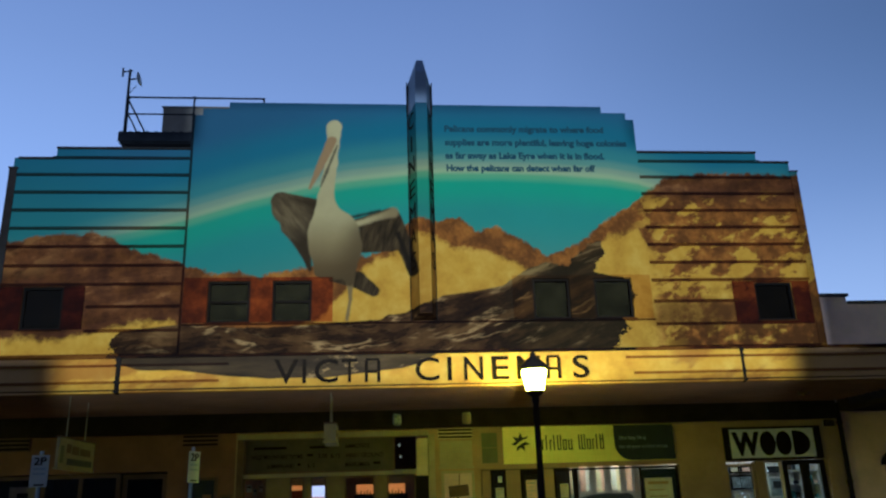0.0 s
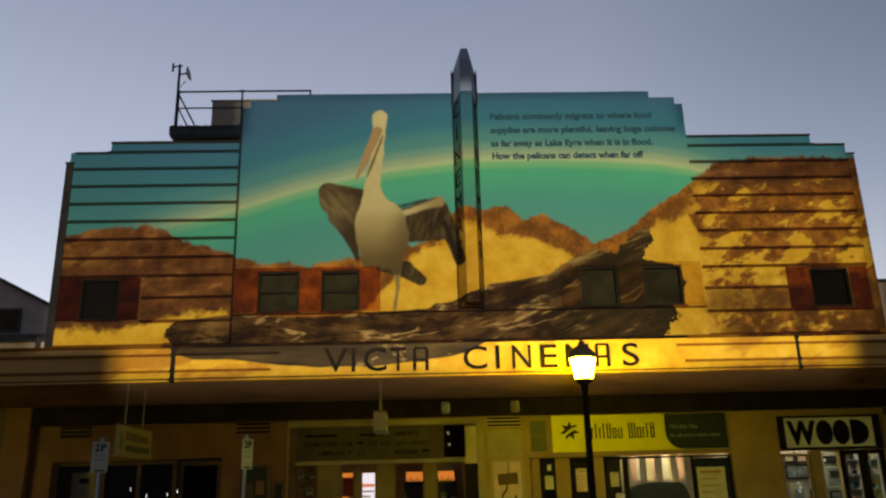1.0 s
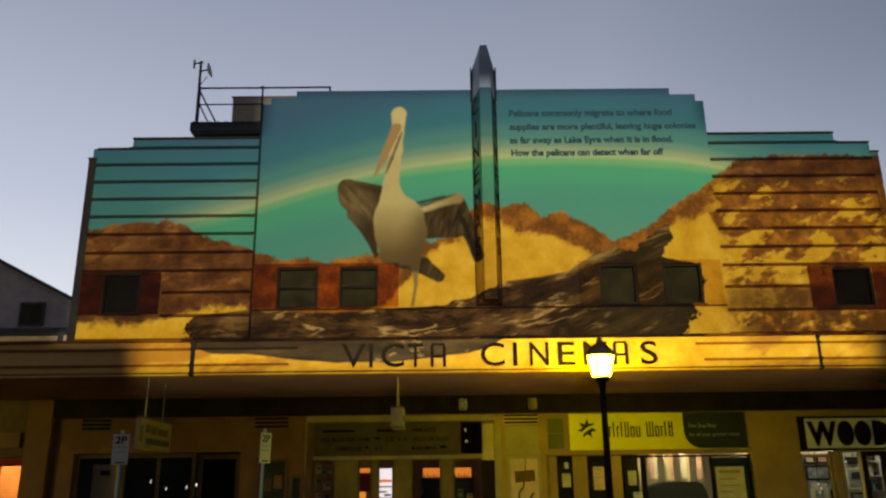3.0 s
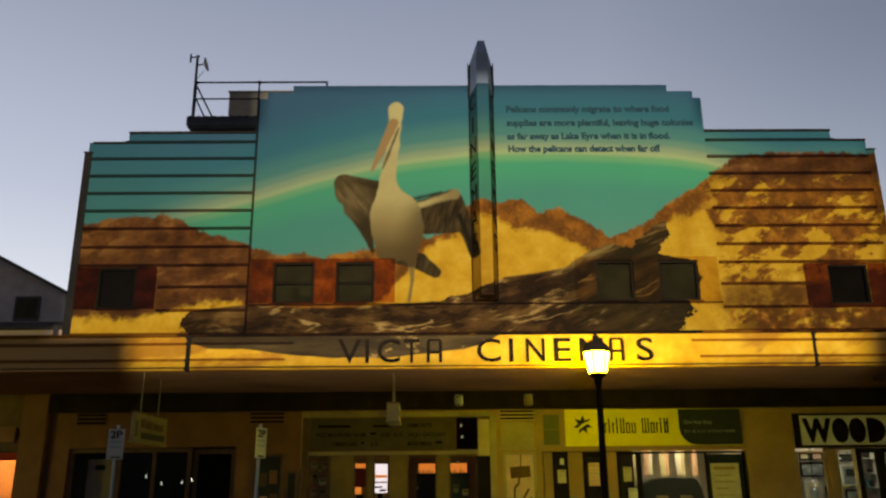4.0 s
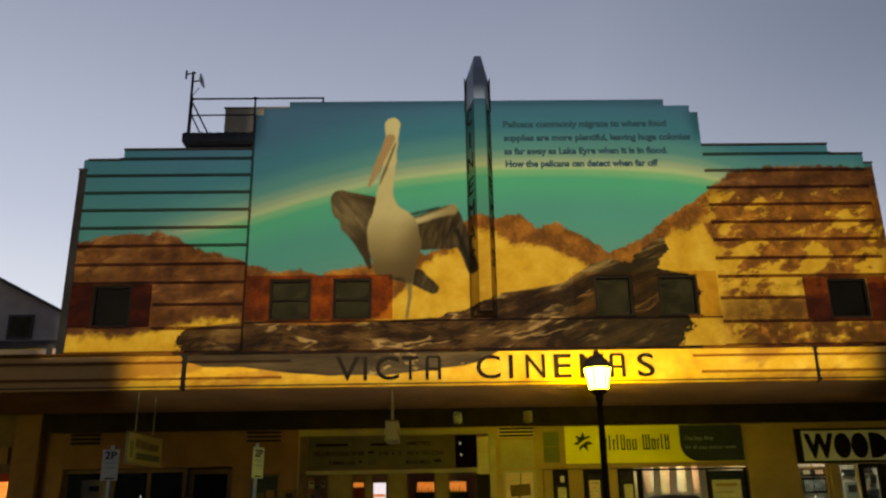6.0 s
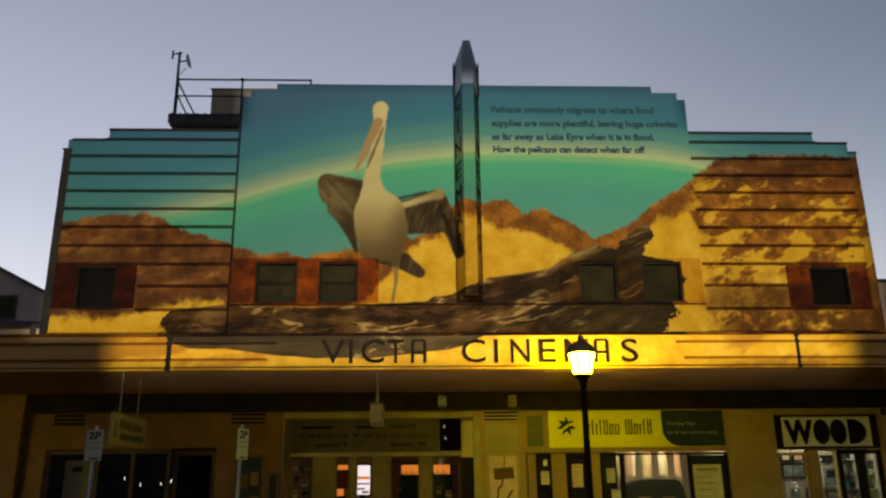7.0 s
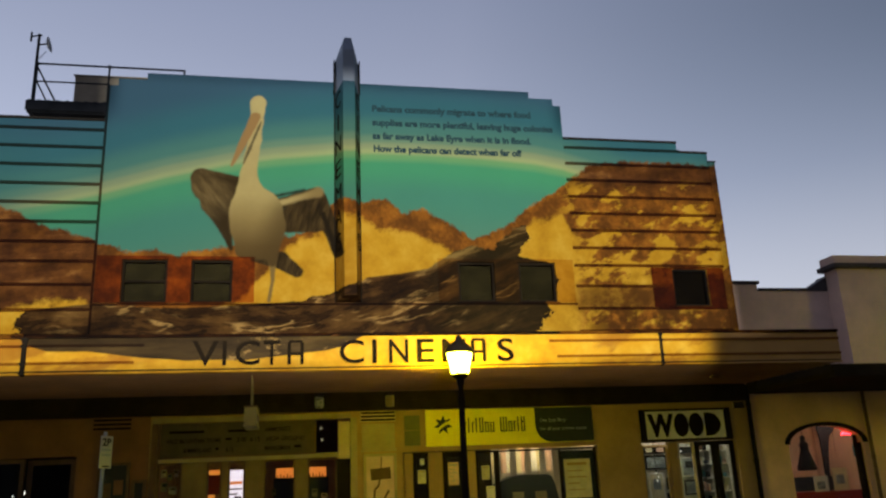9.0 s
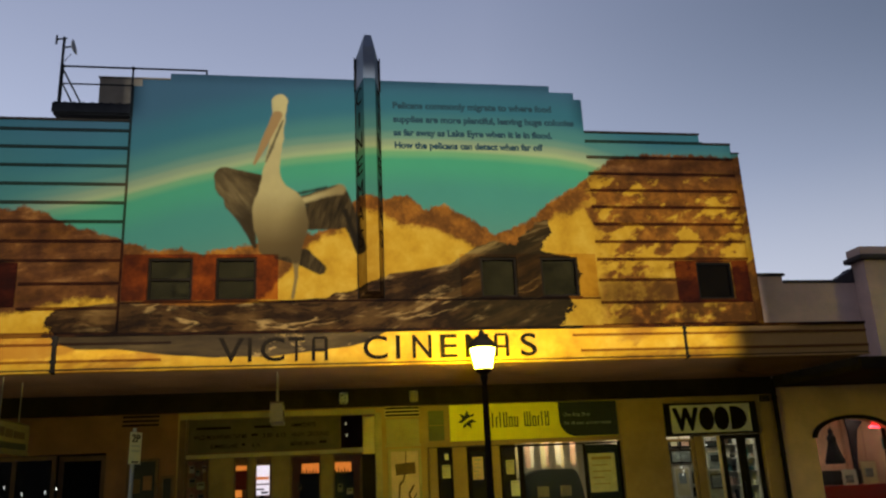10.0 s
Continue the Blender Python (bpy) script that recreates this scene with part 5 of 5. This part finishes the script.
def arched_wall(x0, x1, z1, y0, y1):
    """A wall slab with one arched opening, built as a strip round the opening."""
    bm = bmesh.new()
    cols = [(x0, None), *[(p[0], p[1]) for p in arch[1:-1]], (x1, None)]
    for yy in (y0, y1):
        f = lambda *pp: bm.faces.new([bm.verts.new((a, yy, b)) for a, b in pp])
        f((x0, 0), (arch[0][0], 0), (arch[0][0], z1), (x0, z1))
        f((arch[-1][0], 0), (x1, 0), (x1, z1), (arch[-1][0], z1))
        f((arch[0][0], 0), (arch[-1][0], 0), arch[-1], arch[0])
        for a, b in zip(arch[1:-2], arch[2:-1]):
            f(a, b, (b[0], z1), (a[0], z1))
    for a, b in zip(arch, arch[1:] + arch[:1]):
        bm.faces.new([bm.verts.new(p) for p in ((a[0], y0, a[1]), (b[0], y0, b[1]), (b[0], y1, b[1]), (a[0], y1, a[1]))])
    for a, b in (((x0, 0), (x0, z1)), ((x0, z1), (x1, z1)), ((x1, z1), (x1, 0))):
        bm.faces.new([bm.verts.new(p) for p in ((a[0], y0, a[1]), (b[0], y0, b[1]), (b[0], y1, b[1]), (a[0], y1, a[1]))])
    bmesh.ops.remove_doubles(bm, verts=bm.verts, dist=0.0005)
    return bm


part("front_wall", arched_wall(10.04, 13.1, 3.4, YS + 0.02, YS + 0.3), M_TAN, nb, "tan rendered wall with an arched window")
part("front_wall", box(13.1, 20, YS + 0.02, YS + 0.3, 0.0, 3.4), M_TAN, nb)
part("ledge_roof", box(10.04, 12.8, YS + 0.301, YS + 0.4, 3.3, 3.4), M_GREY, nb)
part("upper_wall", box(10.04, 12.80, YS + 0.40, YS + 0.7, 3.4, 5.73), M_GREY, nb)
part("upper_step", box(10.04, 10.92, YS + 0.40, YS + 0.7, 5.73, 5.90), M_GREY, nb)
part("coping", box(10.93, 12.79, YS + 0.36, YS + 0.74, 5.731, 5.80, 0.008), M_CAP, nb)
part("coping", box(10.04, 10.97, YS + 0.34, YS + 0.76, 5.901, 5.97, 0.008), M_CAP, nb)
part("pier", box(12.801, 20, YS - 0.05, YS + 0.42, 3.4, 6.18), M_GREY, nb)
part("cornice", box(12.66, 20, YS - 0.17, YS + 0.5, 6.181, 6.30, 0.02), M_CAP, nb)
part("blocking", box(12.72, 20, YS - 0.10, YS + 0.42, 6.301, 6.50, 0.01), M_GREY, nb)
part("ramped_coping", plate([(12.3, 5.80), (12.79, 5.80), (12.79, 6.10), (12.76, 6.06)], YS + 0.37, YS + 0.73), M_CAP, nb)
rim = [(AX - (AW + 0.08) * math.cos(math.pi * i / 20), AZ + 0.47 * math.sin(math.pi * i / 20)) for i in range(21)]
part("arch_mould", plate(rim + [(AX - (AW - 0.01) * math.cos(math.pi * i / 20), AZ + 0.39 * math.sin(math.pi * i / 20)) for i in range(20, -1, -1)], YS - 0.05, YS + 0.018), M_DARK, nb, "dark arched moulding")
sides = box(AX - AW, AX - AW + 0.05, YS + 0.1, YS + 0.16, 0.55, AZ)
box(AX + AW - 0.05, AX + AW, YS + 0.1, YS + 0.16, 0.55, AZ, 0, sides)
box(AX - AW + 0.05, AX + AW - 0.05, YS + 0.1, YS + 0.16, 0.55, 0.6, 0, sides)
aw = part("arched_window", sides, M_DARK, nb)
part("mullion", box(AX + 0.78, AX + 0.85, YS + 0.1, YS + 0.16, 0.6, 2.3), M_DARK, aw)
ap = part("pane", plate([(a, b) for a, b in arch], YS + 0.125, YS + 0.13), M_GLASS, aw)
ap.visible_shadow = False
tagged(link(box(10.1, 13.1, 18.9, 19.0, 0, 3.3), "wall_back", M_PEACH), "warm orange shop wall", "wall", kind="structure")
tagged(link(box(10.1, 13.1, 16.81, 19.0, 3.3, 3.4), "ceiling_shop", M_PEACH), "warm shop ceiling", "ceiling", kind="structure")
tagged(link(box(10.1, 13.1, 16.81, 18.9, -0.1, 0), "floor_shop", M_BROWN), "dark shop floor", "floor", kind="structure")
for a in (10.06, 13.1):
    tagged(link(box(a, a + 0.05, 16.81, 18.9, 0, 3.3), "wall_side", M_PEACH), "warm shop side wall", "wall", kind="structure")
neon = thing("red_neon_sign", (12.36, 16.75, 2.32), "small glowing red neon sign in the arched window", "neon sign")
for i in range(5):
    part("tube", rod((i * 0.1, 0, 0.02 * (i % 2)), (i * 0.1 + 0.085, 0, 0.05 - 0.03 * (i % 2)), 0.02, 8), M_NEON, neon)
part("wire", rod((0.2, 0, 0.05), (0.2, 0, 1.13), 0.005, 5), M_DARK, neon)
dress = thing("dark_hanging_dress", (11.54, 17.0, 1.57), "dark dress hung in the arched window", "dress")
part("dress", lathe([(0.2, 0.0), (0.215, 0.06), (0.17, 0.2), (0.11, 0.4), (0.085, 0.48), (0.11, 0.56), (0.075, 0.62), (0.045, 0.65), (0.06, 0.7), (0.05, 0.76), (0.01, 0.78)], 14), M_CLOTH, dress, "", True)
part("hanger_rod", rod((0, 0, 0.77), (0, 0, 1.72), 0.006, 6), M_DARK, dress)
cl = thing("shop_curtain", (12.04, 17.2, 1.0), "dark curtain beside the window mullion", "curtain")
part("drape", plate([(0.1, 0.0), (0.2, 0.0), (0.2, 0.5), (0.23, 0.8), (0.28, 1.1), (0.34, 1.32), (0.5, 1.48), (0.52, 2.29), (0.06, 2.29), (0.06, 1.48), (0.1, 1.25), (0.1, 0.9), (0.1, 0.5)], 0.0, 0.06), M_CLOTH, cl)
part("cross_rail", box(-1.75, 0.98, 0.5, 0.53, 0.1, 0.42), M_CHARCOAL, cl)
for bx, bz, bw, bh, mm in ((11.72, 1.02, 0.36, 0.42, M_WHITE), (12.22, 1.1, 0.38, 0.5, M_PAPER), (12.86, 1.84, 0.2, 0.26, M_TEAL)):
    bag = thing("hanging_print", (bx, 17.1, bz), "print hung on a cord in the arched window", "print", "prints in the arched window")
    part("sheet", box(0, bw, 0, 0.01, 0, bh), mm, bag)
    part("print_patch", box(bw * 0.2, bw * 0.75, -0.003, -0.0005, bh * 0.3, bh * 0.7), M_SLATE, bag)
    part("cord", rod((bw / 2, 0.005, bh), (bw / 2, 0.005, 3.3 - bz), 0.004, 5), M_DARK, bag)
sill = thing("red_display_bench", (10.7, 17.0, 0.0), "dull red display bench in the arched window", "bench")
part("bench", box(0.3, 2.2, 0, 0.6, 0.0, 1.1, 0.02), M_REDTRIM, sill)
nawn = thing("neighbour_awning", (0, 0, 0), "dark low awning over the neighbouring shop", "awning")
part("slab", box(9.97, 20, 13.5, YS - 0.06, 3.26, 3.36), M_BULK, nawn)
part("wall_plate", box(9.97, 20, 16.0, YS - 0.06, 3.361, 3.84), M_BULK, nawn)
part("front_edge", box(9.97, 20, 13.42, 13.499, 3.26, 3.46, 0.01), M_BULK, nawn)
part("roof", box(10.04, 20, YS + 0.95, 32, 5.2, 5.32), M_ROOF, nb)
part("side_wall", box(19.7, 20, YS + 0.95, 32, 0, 5.19), M_GREY, nb)
part("back_wall", box(10.04, 19.69, 31.7, 32, 0, 5.19), M_GREY, nb)

# ---- neighbours on the sunset side ----
lb = thing("corner_shop", (0, 0, 0), "brown rendered shop with a red door head", "building")
part("front_wall", wall_with_holes(-20, -7.67, 0, 3.9, YS + 0.02, YS + 0.3, [(-9.6, -8.30, 0, 2.36)]), M_BROWN, lb)
part("pier", box(-8.27, -7.76, YS - 0.12, YS + 0.018, 0, 3.49, 0.01), M_BROWNWALL, lb)
part("parapet", box(-20, -8.05, 17.6, 17.9, 3.4, 5.05), M_GREY, lb)
part("parapet_cap", box(-20, -8.03, 17.55, 17.95, 5.051, 5.12, 0.01), M_CAP, lb)
part("vent_pipe", rod((-8.3, 17.4, 4.0), (-8.3, 17.4, 5.1), 0.06, 10), M_CAP, lb)
part("roof_sheet", box(-20, -7.9, 16.82, 17.6, 3.9, 4.0), M_ROOF, lb)
part("door_head", box(-9.6, -8.30, YS + 0.06, YS + 0.16, 2.20, 2.355, 0.006), M_REDTRIM, lb, "red painted door head")
part("door_jamb", box(-8.94, -8.80, YS + 0.06, YS + 0.16, 0, 2.198), M_REDTRIM, lb)
part("sign_board", box(-9.7, -8.4, YS - 0.03, YS + 0.018, 2.55, 2.85, 0.006), M_BROWNWALL, lb)
tagged(link(box(-11, -7.9, 18.6, 18.7, 0, 3.3), "wall_back", M_ORANGEWALL), "warm lit shop wall", "wall", kind="structure")
tagged(link(box(-11, -7.9, 16.82, 18.6, 3.3, 3.38), "ceiling_shop", M_ORANGEWALL), "warm shop ceiling", "ceiling", kind="structure")
tagged(link(box(-7.95, -7.9, 16.82, 18.59, 0, 3.3), "wall_side", M_ORANGEWALL), "warm shop side wall", "wall", kind="structure")
ws = thing("wall_poster", (-8.62, 18.55, 1.5), "small pink poster on the lit shop wall", "poster")
part("sheet", box(0, 0.22, 0, 0.02, 0, 0.4), M_POSTER, ws)
house = thing("gabled_house", (-20, 30, 0.0), "grey gabled building with a dark attic window", "house")
part("wall", wall_with_holes(-3, 7.0, 0.0, 7.75, 0, 0.3, []), M_HOUSE, house)
part("gable", plate([(-3, 7.75), (7.0, 7.75), (7.0, 8.27), (0.1, 11.83), (-3, 10.22)], 0, 0.3), M_HOUSE, house)
part("roof", plate([(-3.2, 10.1), (0.1, 11.82), (7.4, 8.05), (7.4, 8.18), (0.1, 11.98), (-3.2, 10.28)], -0.3, 8), M_ROOF, house)
part("back_wall", box(-3, 7.0, 7.6, 7.9, 0, 7.75), M_HOUSE, house)
part("back_gable", plate([(-3, 7.75), (7.0, 7.75), (7.0, 8.27), (0.1, 11.83), (-3, 10.22)], 7.6, 7.9), M_HOUSE, house)
for q in (-3.0, 6.7):
    part("side_wall", box(q, q + 0.3, 0.301, 7.599, 0, 7.75), M_HOUSE, house)
hw = part("attic_window", frame_bars(4.0, 4.95, 7.8, 8.75, -0.06, -0.002, 0.08), M_CAP, house)
part("pane", box(4.08, 4.87, -0.04, -0.01, 7.88, 8.67), M_ROOMDARK, hw)
lr = thing("flat_roof_shop", (-20, 24, 0.0), "low pale flat roofed shop behind the corner", "building")
part("wall", box(-2, 11.3, 0, 0.3, 0, 6.35), M_GREY, lr)
part("eave", box(-2.1, 11.35, -0.2, 0.4, 6.351, 6.5, 0.01), M_CAP, lr)
part("roof", box(-2, 11.3, 0.41, 5.5, 6.2, 6.35), M_ROOF, lr)

# ---- hanging signs and small lamps under the awning ----
spot = thing("soffit_fitting", (8.35, 14.79, 3.44), "small dark unlit round fitting on the awning soffit", "lamp")
part("ring", lathe([(0.05, 0.0), (0.10, 0.005), (0.115, 0.03), (0.11, 0.047)], 16), M_BROWN, spot, "", True)
part("lens", lathe([(0.01, -0.006), (0.048, -0.004), (0.048, 0.002)], 14), M_DARK, spot, "", True)


def under_awning_sign(name, x, thick, z0, z1, label, prints, half=0.82):
    """A light box hung under the awning, square to the shopfronts, on two rods."""
    g = thing(name, (x, 13.85, z0), label, "sign", "hanging signs")
    h, t = z1 - z0, thick / 2
    part("box", box(-t, t, -half, half, 0.04, h, 0.008), M_BOXCREAM, g)
    part("base_strip", box(-t - 0.012, t + 0.012, -half - 0.02, half + 0.02, 0.0, 0.038, 0.006), M_BOXCREAM, g)
    part("top_strip", box(-t - 0.008, t + 0.008, -half - 0.01, half + 0.01, h + 0.001, h + 0.025, 0.004), M_BROWN, g)
    for yy in (-0.5, 0.35):
        part("rod", rod((0, yy * half / 0.82, h + 0.02), (0, yy * half / 0.82, 3.49 - z0), 0.012, 8), M_BOXCREAM, g)
    for a, b, c, d, mt in prints:
        part("print_block", box(t + 0.001, t + 0.005, a, b, c, d), mt, g)


under_awning_sign("hanging_light_box", -4.80, 0.05, 2.34, 2.82, "cream hanging light box sign with dark print on two rods",
                  ((-0.5, -0.3, 0.26, 0.4, M_BROWN), (-0.25, 0.05, 0.25, 0.38, M_BROWN), (0.1, 0.6, 0.25, 0.36, M_BROWN), (-0.45, 0.7, 0.08, 0.18, M_CHARCOAL), (-0.75, -0.62, 0.1, 0.36, M_OLIVE)))
under_awning_sign("hanging_light_box", -0.65, 0.20, 2.66, 2.96, "narrow cream light box sign hung end on above the entrance", ((-0.4, 0.4, 0.1, 0.2, M_BROWN),), 0.45)
for px, mt in ((0.54, M_CUTGLASS), (1.95, M_BOXCREAM)):
    gl = thing("bulkhead_lamp", (px, 16.27, 3.17), "small unlit cut glass lamp on the black bulkhead", "lamp", "bulkhead lamps")
    part("shade", lathe([(0.05, 0.0), (0.088, 0.02), (0.092, 0.10), (0.088, 0.19), (0.08, 0.225), (0.03, 0.23)], 14), mt, gl, "", True)
    part("cap", lathe([(0.085, 0.231), (0.085, 0.25), (0.04, 0.265), (0.01, 0.27)], 14), M_DARK, gl)
    part("bracket", box(-0.02, 0.02, 0.03, 0.126, 0.236, 0.262, 0.004), M_DARK, gl)


def parking_sign(x, turn, lean, label):
    p = thing("parking_sign", (x, 12.4, 0.0), label, "sign", "parking signs")
    p.rotation_euler = (0, radians(lean), radians(turn))
    part("post", rod((0, 0.03, -0.02), (0, 0.03, 2.57), 0.026, 10), M_PALETEXT, p, "", True)
    pl = part("plate", box(-0.122, 0.122, -0.006, 0.0, 2.06, 2.51, 0.002), M_SIGNWHITE, p, "white sign plate")
    word_parts(pl, "2P", -0.085, 0.085, -0.0065, 2.37, 0.11, M_LETTER, 0.02)
    for k in range(2):
        part("text_bar", box(-0.085, 0.085, -0.009, -0.0065, 2.30 - k * 0.07, 2.33 - k * 0.07), M_PALETEXT, pl)
    part("arrow_bar", box(-0.06, 0.08, -0.009, -0.0065, 2.08, 2.10), M_LETTER, pl)
    for zz in (2.12, 2.46):
        part("clamp", box(-0.05, 0.05, 0.001, 0.065, zz - 0.02, zz + 0.02), M_STEEL, p)


parking_sign(-4.785, 4, 0.0, "white two hour parking sign on a grey post")
parking_sign(-2.62, 60, 1.0, "white two hour parking sign turned along the kerb")

# ---- street lamp ----
sl = thing("street_lamp", (2.60, 12.4, 0.0), "lit old style street lantern on a dark post", "street lamp", "street lamps")
part("post", lathe([(0.11, -0.02), (0.11, 0.5), (0.085, 0.55), (0.06, 0.75), (0.05, 2.0), (0.045, 3.1), (0.06, 3.14), (0.06, 3.2), (0.04, 3.22)], 16), M_DARK, sl, "", True)
part("cradle", lathe([(0.05, 3.2), (0.13, 3.26), (0.14, 3.30), (0.05, 3.3)], 12), M_DARK, sl)
lantern = bmesh.new()
rings = []
for r, z in ((0.140, 3.31), (0.205, 3.62)):
    rings.append([lantern.verts.new((r * math.cos(math.pi / 3 * i), r * math.sin(math.pi / 3 * i), z)) for i in range(6)])
for i in range(6):
    lantern.faces.new((rings[0][i], rings[0][(i + 1) % 6], rings[1][(i + 1) % 6], rings[1][i]))
lantern.faces.new(rings[0]), lantern.faces.new(rings[1])
part("lantern_glass", lantern, M_LAMPGLASS, sl, "glowing yellow green lantern glass")
for i in range(6):
    a = math.pi / 3 * i
    part("glazing_rib", rod((0.145 * math.cos(a), 0.145 * math.sin(a), 3.3), (0.210 * math.cos(a), 0.210 * math.sin(a), 3.63), 0.011, 6), M_DARK, sl)
part("cap", lathe([(0.23, 3.625), (0.23, 3.65), (0.18, 3.73), (0.1, 3.80), (0.06, 3.82), (0.045, 3.86), (0.055, 3.88), (0.01, 3.92)], 14), M_DARK, sl, "", True)

# two unseen copies, added to throw warm light on both ends of the row
for unseen_lamp_x in (-13.4, 17.6):
    copy_thing(sl, pose(unseen_lamp_x, 12.4, 0.0))

# ---- picture projector across the street: plain light, the picture itself is surface colour ----
pj = thing("picture_projector", PROJ, "black picture projector with a stepped gate on a stand", "projector")
GATE = 0.3
L1, R1, L2, R2 = -0.3616, 0.366, -0.446, 0.436
B, S, T2 = 0.0545, 0.0925, 0.392
L3, R3, U = -0.2475, 0.2475, 0.341
y0, y1 = GATE, GATE + 0.004
part("gate", box(-0.3, 0.3, y0, y1, -0.2, B * GATE), M_BULK, pj)
part("gate", box(-0.3, 0.3, y0, y1, T2 * GATE, 0.3), M_BULK, pj)
for a, b, z0, z1 in ((-0.3, L1 * GATE, B * GATE, S * GATE), (R1 * GATE, 0.3, B * GATE, S * GATE), (-0.3, L2 * GATE, S * GATE, U * GATE), (R2 * GATE, 0.3, S * GATE, U * GATE),
                     (-0.3, L3 * GATE, U * GATE, T2 * GATE), (R3 * GATE, 0.3, U * GATE, T2 * GATE)):
    part("gate", box(a, b, y0, y1, z0, z1), M_BULK, pj)
part("housing", box(-0.31, -0.3, -0.3, y1, -0.2, 0.3), M_BULK, pj)
part("housing", box(0.3, 0.31, -0.3, y1, -0.2, 0.3), M_BULK, pj)
part("housing", box(-0.31, 0.31, -0.31, -0.3, -0.2, 0.3), M_BULK, pj)
part("housing", box(-0.31, 0.31, -0.31, y1, 0.3, 0.31), M_BULK, pj)
part("housing", box(-0.31, 0.31, -0.31, y1, -0.21, -0.2), M_BULK, pj)
for ax, ay in ((-0.25, -0.25), (0.25, -0.25), (-0.25, 0.25), (0.25, 0.25)):
    part("leg", rod((ax, ay, -0.21), (ax * 1.4, ay * 1.4, -2.7), 0.03, 8), M_STEEL, pj)
